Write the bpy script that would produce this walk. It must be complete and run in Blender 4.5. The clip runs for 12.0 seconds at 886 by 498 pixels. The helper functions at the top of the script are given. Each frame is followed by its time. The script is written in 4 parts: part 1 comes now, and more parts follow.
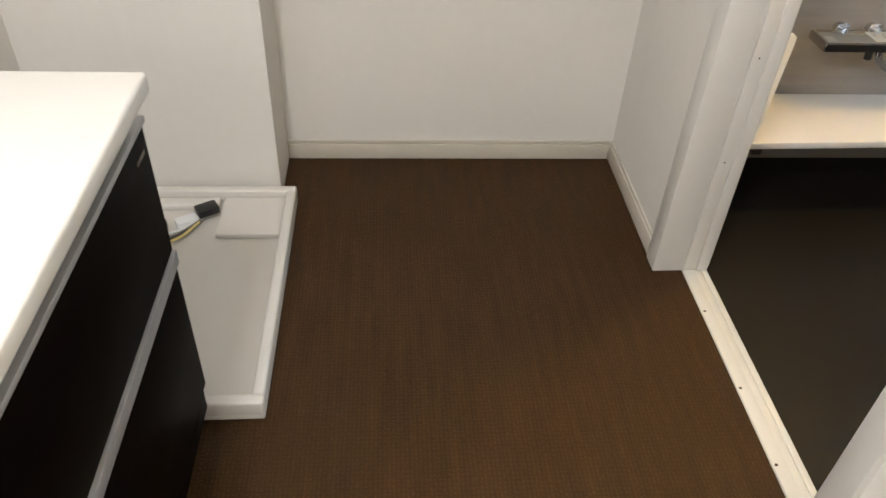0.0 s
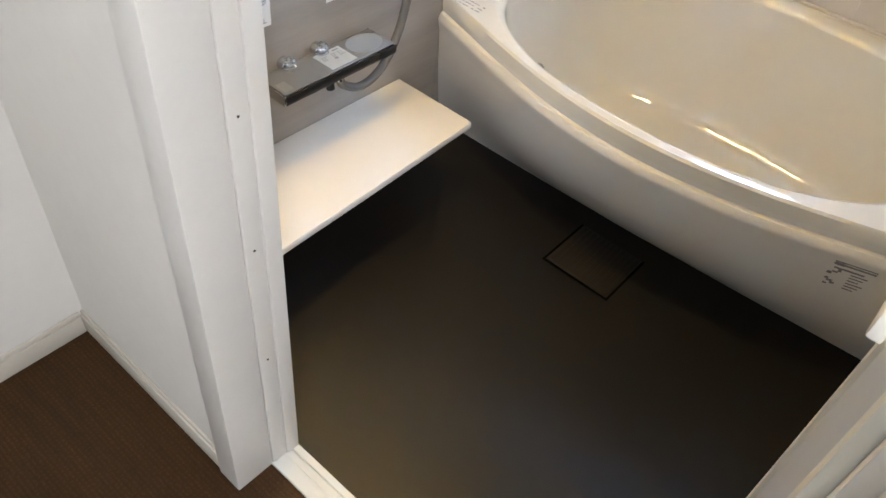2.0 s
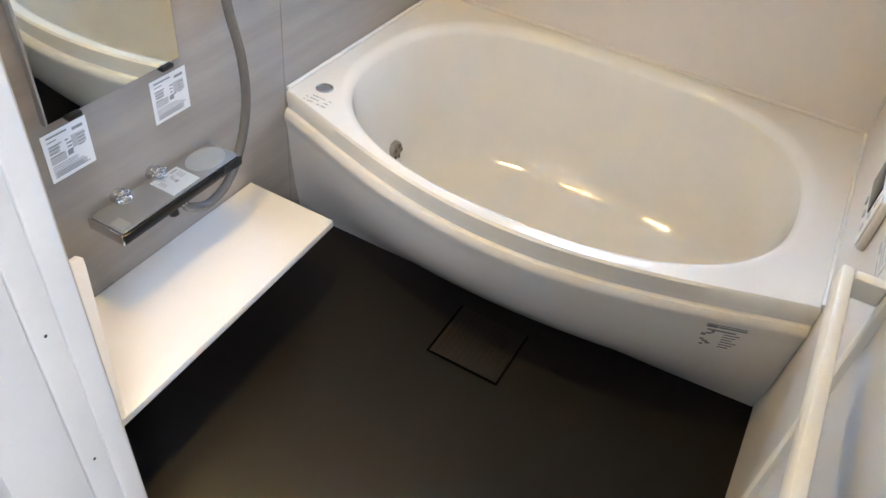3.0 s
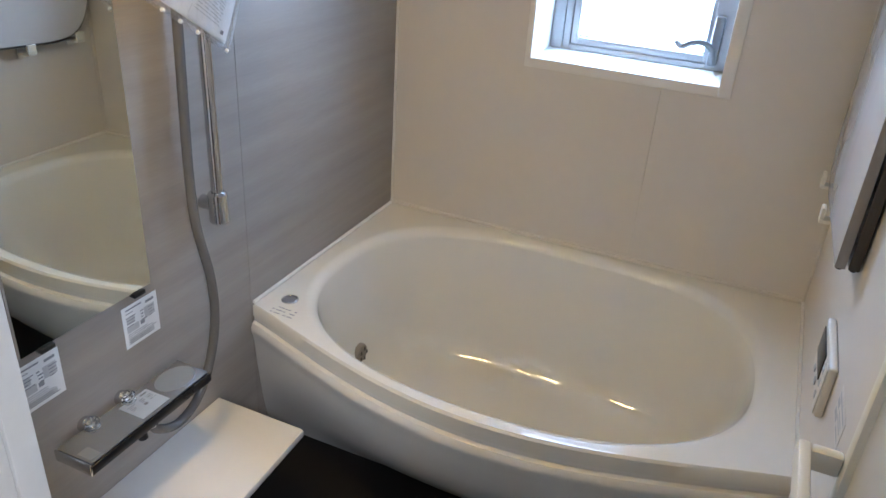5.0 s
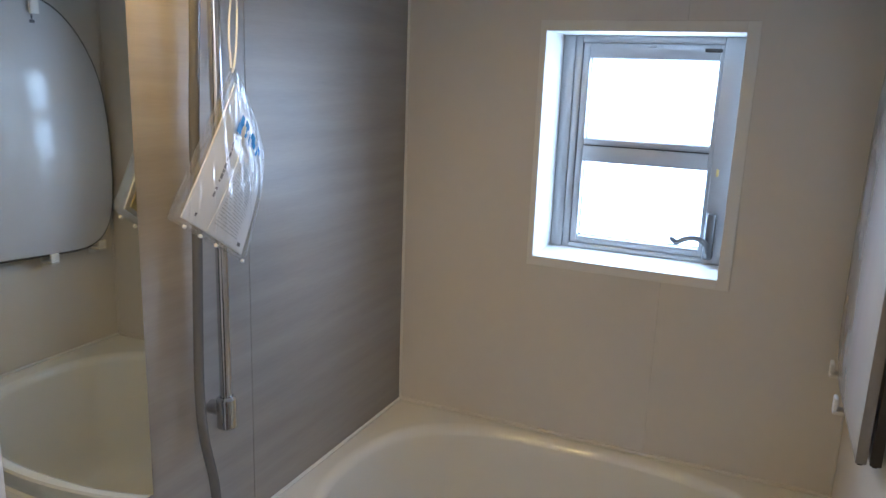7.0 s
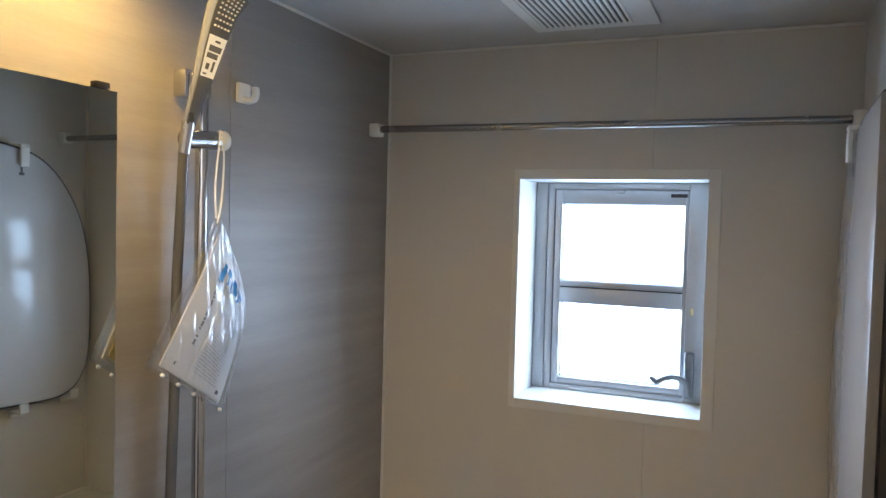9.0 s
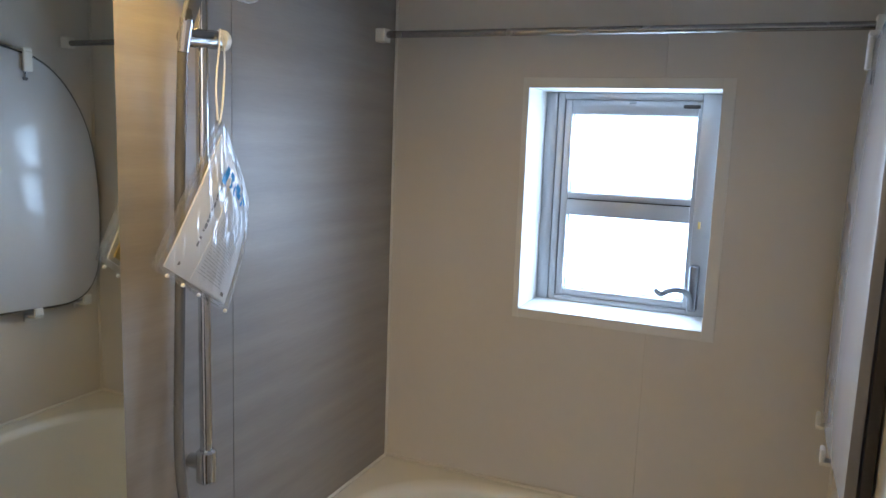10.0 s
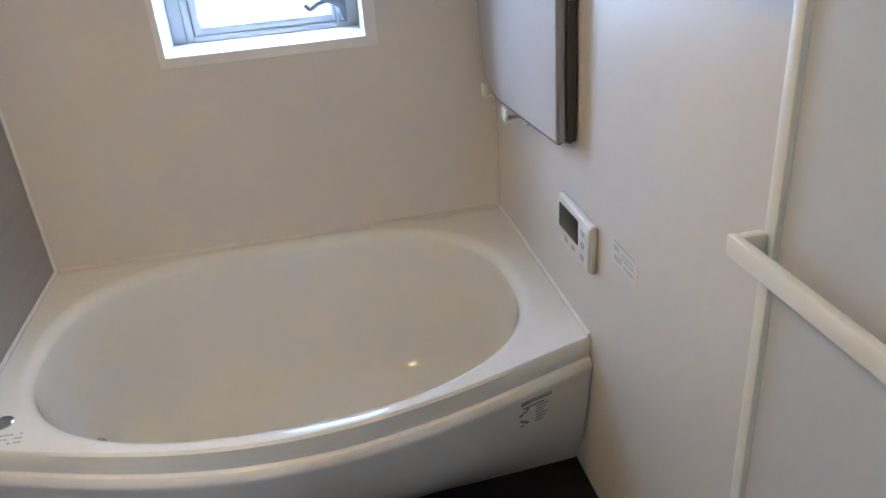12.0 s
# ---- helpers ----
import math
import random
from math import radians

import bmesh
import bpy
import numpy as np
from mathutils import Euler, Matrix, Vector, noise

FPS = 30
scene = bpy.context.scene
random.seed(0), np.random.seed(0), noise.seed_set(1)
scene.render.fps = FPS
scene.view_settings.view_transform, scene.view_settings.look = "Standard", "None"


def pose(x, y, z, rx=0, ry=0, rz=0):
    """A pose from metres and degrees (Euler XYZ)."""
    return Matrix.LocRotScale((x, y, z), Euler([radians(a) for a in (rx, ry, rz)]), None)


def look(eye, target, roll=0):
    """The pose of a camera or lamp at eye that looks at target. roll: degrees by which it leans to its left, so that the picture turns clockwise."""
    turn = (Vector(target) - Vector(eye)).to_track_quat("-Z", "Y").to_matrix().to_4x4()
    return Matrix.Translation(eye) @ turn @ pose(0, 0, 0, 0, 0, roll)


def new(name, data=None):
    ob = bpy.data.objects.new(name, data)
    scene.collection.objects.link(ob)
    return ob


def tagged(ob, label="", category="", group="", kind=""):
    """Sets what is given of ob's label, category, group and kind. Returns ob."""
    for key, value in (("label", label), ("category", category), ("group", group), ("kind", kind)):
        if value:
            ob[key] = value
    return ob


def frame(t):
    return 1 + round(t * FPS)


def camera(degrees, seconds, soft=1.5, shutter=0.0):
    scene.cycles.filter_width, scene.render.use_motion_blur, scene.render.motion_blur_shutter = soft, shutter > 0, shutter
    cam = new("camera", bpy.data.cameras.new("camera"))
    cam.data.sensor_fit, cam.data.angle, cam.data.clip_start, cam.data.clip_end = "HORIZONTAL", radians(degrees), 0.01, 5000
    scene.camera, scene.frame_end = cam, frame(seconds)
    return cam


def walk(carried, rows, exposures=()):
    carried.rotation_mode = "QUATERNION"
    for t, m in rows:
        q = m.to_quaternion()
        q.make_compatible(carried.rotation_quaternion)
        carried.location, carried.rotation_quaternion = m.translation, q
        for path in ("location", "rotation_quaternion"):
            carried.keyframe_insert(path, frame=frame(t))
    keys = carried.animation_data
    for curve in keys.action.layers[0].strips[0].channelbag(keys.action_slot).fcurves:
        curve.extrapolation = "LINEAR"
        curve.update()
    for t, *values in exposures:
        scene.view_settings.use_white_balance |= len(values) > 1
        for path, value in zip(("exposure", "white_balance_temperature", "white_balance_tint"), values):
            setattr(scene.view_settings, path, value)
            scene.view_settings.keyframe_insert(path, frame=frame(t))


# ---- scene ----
# camera, exposure and the strengths of the lights
cam = camera(61.3, 12.0, shutter=0.08)
# seconds, stops, white balance in kelvin and tint
EXPOSURES = [(0.0, 1.04, 6250, 10), (0.5, 1.28, 6000, 10), (1.0, 1.31, 5900, 10.3), (1.5, 1.27, 5800, 10.5), (2.5, 1.39, 5400, 11.5), (3.0, 1.52, 5200, 12),
             (5.0, 0.76, 5150, 12), (6.0, 0.37, 5200, 12), (7.5, 0.16, 5400, 11.5), (9.5, 0.06, 5550, 10.5), (10.5, 0.28, 5300, 11.5), (11.0, 0.28, 5250, 11.5),
             (11.5, 0.36, 5200, 12), (12.0, 0.82, 5050, 13)]
WINDOW_W, WASH_W, BATH_LAMP = 5.2, 21.0, 150.0
LAMP_AT = (0.68, -0.24)
PATH = [
    (0, (-0.722, -2.042, 1.313), (-0.579, -0.509, 0.037), 3.0),
    (0.5, (-0.619, -1.748, 1.317), (-0.183, -0.345, -0.041), 5.5),
    (1, (-0.508, -1.495, 1.378), (0.179, -0.247, -0.027), 6.9),
    (1.5, (-0.436, -1.316, 1.416), (0.502, -0.299, -0.029), 5.9),
    (2, (-0.353, -1.222, 1.43), (0.783, -0.401, 0.003), 7.8),
    (2.5, (-0.229, -1.185, 1.462), (1.018, -0.47, 0.071), 8.3),
    (3, (-0.193, -1.149, 1.507), (1.155, -0.527, 0.166), 7.3),
    (3.2, (-0.194, -1.139, 1.522), (1.199, -0.546, 0.215), 7.4),
    (4.8, (-0.235, -1.138, 1.552), (1.395, -0.483, 0.596), 4.4),
    (5, (-0.234, -1.148, 1.555), (1.406, -0.461, 0.637), 3.9),
    (5.5, (-0.237, -1.148, 1.565), (1.442, -0.42, 0.759), 3.2),
    (6, (-0.24, -1.141, 1.565), (1.488, -0.398, 0.887), 2.8),
    (6.5, (-0.238, -1.144, 1.583), (1.516, -0.38, 1.002), 2.7),
    (7, (-0.248, -1.151, 1.59), (1.531, -0.356, 1.138), 2.1),
    (7.5, (-0.256, -1.152, 1.591), (1.55, -0.356, 1.269), 2.0),
    (9.3, (-0.266, -1.162, 1.603), (1.576, -0.385, 1.531), 1.5),
    (9.5, (-0.259, -1.183, 1.596), (1.579, -0.402, 1.494), 2.0),
    (10, (-0.253, -1.174, 1.572), (1.56, -0.383, 1.276), 2.1),
    (10.5, (-0.231, -1.125, 1.525), (1.538, -0.365, 0.983), 3.4),
    (11, (-0.282, -1.007, 1.492), (1.544, -0.584, 0.794), 2.2),
    (11.5, (-0.269, -0.924, 1.455), (1.542, -0.84, 0.611), 2.5),
    (12, (-0.217, -0.842, 1.443), (1.548, -1.126, 0.546), -4.8),
]
walk(cam, [(t, look(e, g, r)) for t, e, g, r in PATH], EXPOSURES)

# ---------------------------------------------------------------- world and lights
world = bpy.data.worlds.new("world")
scene.world = world
world.use_nodes = True
sky = world.node_tree.nodes.new("ShaderNodeTexSky")
sky.sky_type = "NISHITA"
sky.sun_disc = False
sky.sun_elevation, sky.sun_rotation = radians(40), radians(200)
world.node_tree.nodes["Background"].inputs[1].default_value = 0.1
world.node_tree.links.new(sky.outputs[0], world.node_tree.nodes["Background"].inputs[0])


def area_lamp(name, m, sx, sy, watts, colour, shape="RECTANGLE"):
    data = bpy.data.lights.new(name, "AREA")
    data.shape, data.size, data.size_y, data.energy, data.color = shape, sx, sy, watts, colour
    ob = new(name, data)
    ob.matrix_world = m
    return ob


# daylight in the window opening, close to the two frosted panes
for low, high in ((1.410, 1.659), (1.084, 1.329)):
    mid = (low + high) / 2
    area_lamp("window_daylight", look((2.224, -0.748, mid), (0, -0.748, mid)), 0.386, high - low, WINDOW_W * 0.5, (0.66, 0.82, 1.0))
# fill light added for the washroom, as from an assumed round ceiling light
area_lamp("washroom_fill_lamp", look((-1.15, -2.25, 2.33), (-1.15, -2.25, 0)), 0.30, 0.30, WASH_W, (1.0, 0.95, 0.90), "DISK")


# ---------------------------------------------------------------- materials
def mat(name, colour, rough=0.5, metal=0.0, var=0.06, scale=6.0, bump=0.0, bscale=200.0, stretch=(1, 1, 1), coat=0.0, rvar=0.08,
        second=None, fine=0.0, spec=0.5):
    m = bpy.data.materials.new(name)
    m.use_nodes = True
    nt = m.node_tree
    N, L = nt.nodes, nt.links
    b = N["Principled BSDF"]
    b.inputs["Metallic"].default_value = metal
    b.inputs["Coat Weight"].default_value = coat
    b.inputs["Specular IOR Level"].default_value = spec
    tc = N.new("ShaderNodeTexCoord")
    mp = N.new("ShaderNodeMapping")
    mp.inputs["Scale"].default_value = stretch
    L.new(tc.outputs["Object"], mp.inputs[0])
    n1 = N.new("ShaderNodeTexNoise")
    n1.inputs["Scale"].default_value, n1.inputs["Detail"].default_value = scale, 5
    L.new(mp.outputs[0], n1.inputs["Vector"])
    n2 = N.new("ShaderNodeTexNoise")
    n2.inputs["Scale"].default_value, n2.inputs["Detail"].default_value = scale * 12, 3
    L.new(mp.outputs[0], n2.inputs["Vector"])
    ramp = N.new("ShaderNodeValToRGB")
    c0 = second or [c * (1 - var) for c in colour]
    c1 = colour if second else [min(1, c * (1 + var)) for c in colour]
    ramp.color_ramp.elements[0].position, ramp.color_ramp.elements[1].position = 0.3, 0.7
    ramp.color_ramp.elements[0].color, ramp.color_ramp.elements[1].color = (*c0, 1), (*c1, 1)
    mixer = N.new("ShaderNodeMath")
    mixer.operation = "MULTIPLY_ADD"
    L.new(n2.outputs[0], mixer.inputs[0])
    mixer.inputs[1].default_value = 0.35 + fine
    add = N.new("ShaderNodeMath")
    add.operation = "MULTIPLY_ADD"
    L.new(n1.outputs[0], add.inputs[0])
    add.inputs[1].default_value, add.inputs[2].default_value = 0.8, -0.5 * (0.15 + fine)
    L.new(add.outputs[0], mixer.inputs[2])
    L.new(mixer.outputs[0], ramp.inputs[0])
    L.new(ramp.outputs[0], b.inputs["Base Color"])
    rr = N.new("ShaderNodeMapRange")
    rr.inputs[3].default_value, rr.inputs[4].default_value = max(0.02, rough - rvar), min(1, rough + rvar)
    L.new(n1.outputs[0], rr.inputs[0])
    L.new(rr.outputs[0], b.inputs["Roughness"])
    if bump:
        nb = N.new("ShaderNodeTexNoise")
        nb.inputs["Scale"].default_value, nb.inputs["Detail"].default_value = bscale, 3
        L.new(mp.outputs[0], nb.inputs["Vector"])
        bp = N.new("ShaderNodeBump")
        bp.inputs["Strength"].default_value, bp.inputs["Distance"].default_value = bump, 0.001
        L.new(nb.outputs[0], bp.inputs["Height"])
        L.new(bp.outputs[0], b.inputs["Normal"])
    return m


def glass(name, colour, rough, thin=True, ior=1.45):
    m = bpy.data.materials.new(name)
    m.use_nodes = True
    b = m.node_tree.nodes["Principled BSDF"]
    b.inputs["Base Color"].default_value = (*colour, 1)
    b.inputs["Roughness"].default_value, b.inputs["IOR"].default_value = rough, ior
    b.inputs["Transmission Weight"].default_value = 1.0
    return m


def glow(name, colour, strength):
    m = bpy.data.materials.new(name)
    m.use_nodes = True
    b = m.node_tree.nodes["Principled BSDF"]
    b.inputs["Base Color"].default_value = (0.8, 0.8, 0.8, 1)
    b.inputs["Emission Color"].default_value = (*colour, 1)
    b.inputs["Emission Strength"].default_value = strength
    return m


def woven(name, dark, light):
    """Brown vinyl sheet with a fine woven thread relief."""
    m = mat(name, light, rough=0.5, second=dark, scale=5, stretch=(9, 0.9, 1), fine=0.25, spec=0.18)
    nt = m.node_tree
    N, L = nt.nodes, nt.links
    b = N["Principled BSDF"]
    tc = N.new("ShaderNodeTexCoord")
    waves = []
    for axis, sc, dist in (("X", 34.0, 2.2), ("Y", 30.0, 7.0)):
        w = N.new("ShaderNodeTexWave")
        w.bands_direction = axis
        w.inputs["Scale"].default_value, w.inputs["Distortion"].default_value = sc, dist
        w.inputs["Detail Scale"].default_value = 3.0
        L.new(tc.outputs["Object"], w.inputs["Vector"])
        waves.append(w)
    mul = N.new("ShaderNodeMath")
    mul.operation = "MULTIPLY"
    L.new(waves[0].outputs["Fac"], mul.inputs[0])
    L.new(waves[1].outputs["Fac"], mul.inputs[1])
    bp = N.new("ShaderNodeBump")
    bp.inputs["Strength"].default_value, bp.inputs["Distance"].default_value = 0.55, 0.0012
    L.new(mul.outputs[0], bp.inputs["Height"])
    L.new(bp.outputs[0], b.inputs["Normal"])
    old = b.inputs["Base Color"].links[0].from_socket
    mx = N.new("ShaderNodeMix")
    mx.data_type = "RGBA"
    L.new(mul.outputs[0], mx.inputs[0])
    sc = N.new("ShaderNodeMix")
    sc.data_type, sc.blend_type = "RGBA", "MULTIPLY"
    sc.inputs[0].default_value = 1.0
    L.new(old, sc.inputs[6])
    sc.inputs[7].default_value = (0.66, 0.63, 0.60, 1)
    L.new(sc.outputs[2], mx.inputs[6])
    L.new(old, mx.inputs[7])
    L.new(mx.outputs[2], b.inputs["Base Color"])
    return m


M_PAPER = mat("white_wallpaper", (0.74, 0.717, 0.668), 0.85, var=0.03, scale=3, bump=0.35, bscale=350)
M_CEIL = mat("ceiling_white", (0.70, 0.69, 0.67), 0.7, var=0.02, scale=2, bump=0.1, bscale=150)
M_TRIM = mat("white_trim", (0.72, 0.705, 0.665), 0.42, var=0.03, scale=8, bump=0.05)
M_BASE = mat("baseboard_cream", (0.60, 0.56, 0.48), 0.45, var=0.04, scale=8, bump=0.05)
M_FLOOR = woven("woven_brown_vinyl", (0.044, 0.0215, 0.0068), (0.078, 0.0385, 0.0122))
M_BFLOOR = mat("charcoal_bath_floor", (0.0082, 0.0069, 0.0056), 0.42, var=0.15, scale=4, bump=0.35, bscale=420, rvar=0.06, spec=0.28)
M_DRAIN = mat("brown_drain_plate", (0.013, 0.0105, 0.0085), 0.45, var=0.15, scale=6, spec=0.3)
M_ACCENT = mat("grey_woodgrain_panel", (0.345, 0.318, 0.290), 0.40, spec=0.4, second=(0.262, 0.239, 0.216), scale=3.2, stretch=(0.55, 1, 6.5), fine=-0.15,
               bump=0.04, bscale=60)
M_PANEL = mat("cream_bath_panel", (0.63, 0.595, 0.545), 0.38, var=0.02, scale=3, bump=0.04, bscale=120)
M_BCEIL = mat("bath_ceiling_panel", (0.53, 0.52, 0.505), 0.4, var=0.02, scale=3)
M_TUB = mat("glossy_ivory_tub", (0.708, 0.695, 0.645), 0.045, var=0.015, scale=3, coat=0.4, rvar=0.01)
M_APRON = mat("white_apron", (0.74, 0.72, 0.68), 0.2, var=0.015, scale=3, coat=0.3, rvar=0.03)
M_SHELF = mat("white_counter", (0.76, 0.73, 0.68), 0.30, var=0.02, scale=4, coat=0.08, rvar=0.04)
M_SHELFTOP = mat("silver_shelf_top", (0.30, 0.315, 0.34), 0.14, 0.6, var=0.04, scale=8)
M_SILVER = mat("silver_plating", (0.36, 0.37, 0.39), 0.22, 0.55, var=0.04, scale=8)
M_CHROME = mat("chrome", (0.66, 0.66, 0.67), 0.09, 1.0, var=0.02, rvar=0.04)
M_STEEL = mat("brushed_steel", (0.37, 0.36, 0.355), 0.24, 1.0, var=0.05, scale=10)
M_ALU = mat("silver_aluminium", (0.44, 0.45, 0.47), 0.38, 0.55, var=0.03, scale=10)
M_HANDLE = mat("grey_handle_metal", (0.17, 0.175, 0.185), 0.36, 0.6, var=0.06)
M_HOSE = mat("grey_hose", (0.155, 0.149, 0.144), 0.22, 0.2, var=0.02, scale=8, rvar=0.03)
M_INLET = mat("dull_grey_inlet", (0.24, 0.215, 0.185), 0.42, 0.25, var=0.06)
M_REMOTE = mat("off_white_plastic", (0.67, 0.645, 0.60), 0.32, var=0.02)
M_BLACK = mat("black_plastic", (0.012, 0.012, 0.013), 0.3, var=0.2)
M_DARK = mat("dark_rubber", (0.05, 0.045, 0.042), 0.55, var=0.15)
M_PLASTIC = mat("white_plastic", (0.76, 0.74, 0.69), 0.35, var=0.02)
M_LID = mat("white_cover_board", (0.565, 0.555, 0.555), 0.11, var=0.02, scale=4)
M_BLUELABEL = mat("pale_blue_label", (0.34, 0.38, 0.44), 0.3, var=0.05)
M_OVAL = mat("clear_blue_film", (0.33, 0.365, 0.42), 0.2, 0.4, var=0.05)
M_FACE = mat("dark_grey_face", (0.10, 0.105, 0.115), 0.3, 0.3, var=0.05)
M_GAP = mat("dark_gap", (0.002, 0.002, 0.002), 0.95, spec=0.0)
M_EDGE = mat("grey_edge_profile", (0.30, 0.285, 0.28), 0.45, 0.2, var=0.05)
M_LABEL = mat("label_paper", (0.80, 0.81, 0.82), 0.5, var=0.02)
M_INK = mat("grey_ink", (0.10, 0.10, 0.11), 0.6, var=0.2)
M_PRINT = mat("faint_print", (0.50, 0.51, 0.53), 0.6, var=0.1)
M_GREYPRINT = mat("soft_grey_print", (0.16, 0.165, 0.18), 0.6, var=0.1)
M_FAINT = mat("sticker_print", (0.27, 0.28, 0.31), 0.6, var=0.1)
M_BLUE = mat("blue_ink", (0.012, 0.20, 0.55), 0.5, var=0.2)
M_YELLOW = mat("yellow_paper", (0.72, 0.58, 0.22), 0.6, var=0.05)
M_ESPRESSO = mat("espresso_laminate", (0.0026, 0.0016, 0.0012), 0.5, spec=0.03, second=(0.0016, 0.001, 0.0008), scale=3, stretch=(8, 1, 1))
M_BOWL = mat("white_washbasin", (0.72, 0.70, 0.65), 0.2, var=0.015, scale=4, coat=0.3)
M_PAN = mat("white_pan_plastic", (0.68, 0.65, 0.60), 0.35, var=0.02, scale=5)
M_DOORPANEL = mat("grey_door_panel", (0.50, 0.51, 0.53), 0.35, var=0.02, scale=6, bump=0.12, bscale=180)
M_DOORFRAME = mat("cream_door_frame", (0.70, 0.685, 0.62), 0.38, var=0.02, scale=8)
M_MIRROR = mat("mirror_silver", (0.76, 0.79, 0.755), 0.012, 1.0, var=0.0, rvar=0.0)
M_GLASS = glass("frosted_pane", (0.96, 0.98, 1.0), 0.35, ior=1.2)
M_CLEAR = glass("clear_plastic", (1, 1, 1), 0.05)
M_LAMP = glow("lamp_diffuser", (1.0, 0.61, 0.175), BATH_LAMP)
# glow of the assumed washroom fixture, added out of view
M_LAMP2 = glow("assumed_washroom_diffuser", (1.0, 0.95, 0.90), 6.0)


def film_plastic(name):
    m = bpy.data.materials.new(name)
    m.use_nodes = True
    nt = m.node_tree
    N, L = nt.nodes, nt.links
    out = N["Material Output"]
    tr = N.new("ShaderNodeBsdfTransparent")
    gl = N.new("ShaderNodeBsdfGlossy")
    gl.inputs["Roughness"].default_value = 0.12
    tc = N.new("ShaderNodeTexCoord")
    mp = N.new("ShaderNodeMapping")
    mp.inputs["Scale"].default_value = (34, 34, 7)
    mp.inputs["Rotation"].default_value = (0, radians(-24), 0)
    L.new(tc.outputs["Object"], mp.inputs[0])
    no = N.new("ShaderNodeTexNoise")
    no.inputs["Scale"].default_value, no.inputs["Detail"].default_value = 1.0, 3
    L.new(mp.outputs[0], no.inputs["Vector"])
    bp = N.new("ShaderNodeBump")
    bp.inputs["Strength"].default_value, bp.inputs["Distance"].default_value = 0.8, 0.012
    L.new(no.outputs[0], bp.inputs["Height"])
    L.new(bp.outputs[0], gl.inputs["Normal"])
    mx = N.new("ShaderNodeMixShader")
    mx.inputs[0].default_value = 0.26
    L.new(tr.outputs[0], mx.inputs[1])
    L.new(gl.outputs[0], mx.inputs[2])
    L.new(mx.outputs[0], out.inputs[0])
    return m


M_FILM = film_plastic("crinkled_clear_film")


# ---------------------------------------------------------------- mesh helpers
def box(bm, x0, x1, y0, y1, z0, z1, bevel=0.0, seg=2):
    r = bmesh.ops.create_cube(bm, size=1)
    vs = r["verts"]
    for v in vs:
        v.co = Vector(((x0 + x1) / 2 + v.co.x * (x1 - x0), (y0 + y1) / 2 + v.co.y * (y1 - y0), (z0 + z1) / 2 + v.co.z * (z1 - z0)))
    if bevel:
        es = {e for v in vs for e in v.link_edges}
        bmesh.ops.bevel(bm, geom=list(es), offset=bevel, segments=seg, affect="EDGES", profile=0.5)
    return bm


def B(x0, x1, y0, y1, z0, z1, bevel=0.0, seg=2):
    return box(bmesh.new(), min(x0, x1), max(x0, x1), min(y0, y1), max(y0, y1), min(z0, z1), max(z0, z1), bevel, seg)


def prism(pts, axis, a, b, bevel=0.0, seg=2):
    """A flat outline of (u, v) pairs drawn out along an axis from a to b: u, v are the other two axes in order."""
    bm = bmesh.new()

    def at(u, v, w):
        return {"x": (w, u, v), "y": (u, w, v), "z": (u, v, w)}[axis]
    lo = [bm.verts.new(at(u, v, a)) for u, v in pts]
    hi = [bm.verts.new(at(u, v, b)) for u, v in pts]
    f0, f1 = bm.faces.new(lo), bm.faces.new(hi)
    for i in range(len(pts)):
        j = (i + 1) % len(pts)
        bm.faces.new((lo[i], lo[j], hi[j], hi[i]))
    bmesh.ops.recalc_face_normals(bm, faces=bm.faces)
    if bevel:
        es = list({e for f in (f0, f1) for e in f.edges})
        bmesh.ops.bevel(bm, geom=es, offset=bevel, segments=seg, affect="EDGES", profile=0.5)
    return bm


def smooth_path(pts, steps=8):
    pts = [Vector(p) for p in pts]
    ext = [pts[0] * 2 - pts[1]] + pts + [pts[-1] * 2 - pts[-2]]
    out = []
    for i in range(1, len(ext) - 2):
        p0, p1, p2, p3 = ext[i - 1:i + 3]
        for s in range(steps):
            t = s / steps
            out.append(0.5 * ((2 * p1) + (p2 - p0) * t + (2 * p0 - 5 * p1 + 4 * p2 - p3) * t * t + (3 * p1 - p0 - 3 * p2 + p3) * t ** 3))
    out.append(pts[-1])
    return out


def tube(pts, r, n=12, bm=None, radii=None, flat=1.0, side=None):
    """A round bar along points; radii: one for each point; flat squashes it along its second axis."""
    bm = bm or bmesh.new()
    pts = [Vector(p) for p in pts]
    ref = Vector((0.13, 0.31, 0.94))
    rings = []
    side = Vector(side) if side else None
    for i, p in enumerate(pts):
        d = (pts[min(i + 1, len(pts) - 1)] - pts[max(i - 1, 0)]).normalized()
        if side is None:
            side = d.cross(ref).normalized()
        side = (side - d * side.dot(d)).normalized()
        up = d.cross(side)
        rr = radii[i] if radii else r
        rings.append([bm.verts.new(p + (side * math.cos(a) + up * math.sin(a) * flat) * rr) for a in (2 * math.pi * k / n for k in range(n))])
    for a, b in zip(rings, rings[1:]):
        for k in range(n):
            bm.faces.new((a[k], a[(k + 1) % n], b[(k + 1) % n], b[k]))
    bm.faces.new(rings[0][::-1])
    bm.faces.new(rings[-1])
    bmesh.ops.recalc_face_normals(bm, faces=bm.faces)
    return bm


def rod(p, q, r, n=16):
    """A short bar with softly rounded ends."""
    p, q = Vector(p), Vector(q)
    d = (q - p).normalized()
    c = min(r * 0.25, (q - p).length * 0.2)
    return tube([p, p + d * c, q - d * c, q], r, n, radii=[r - c, r, r, r - c])


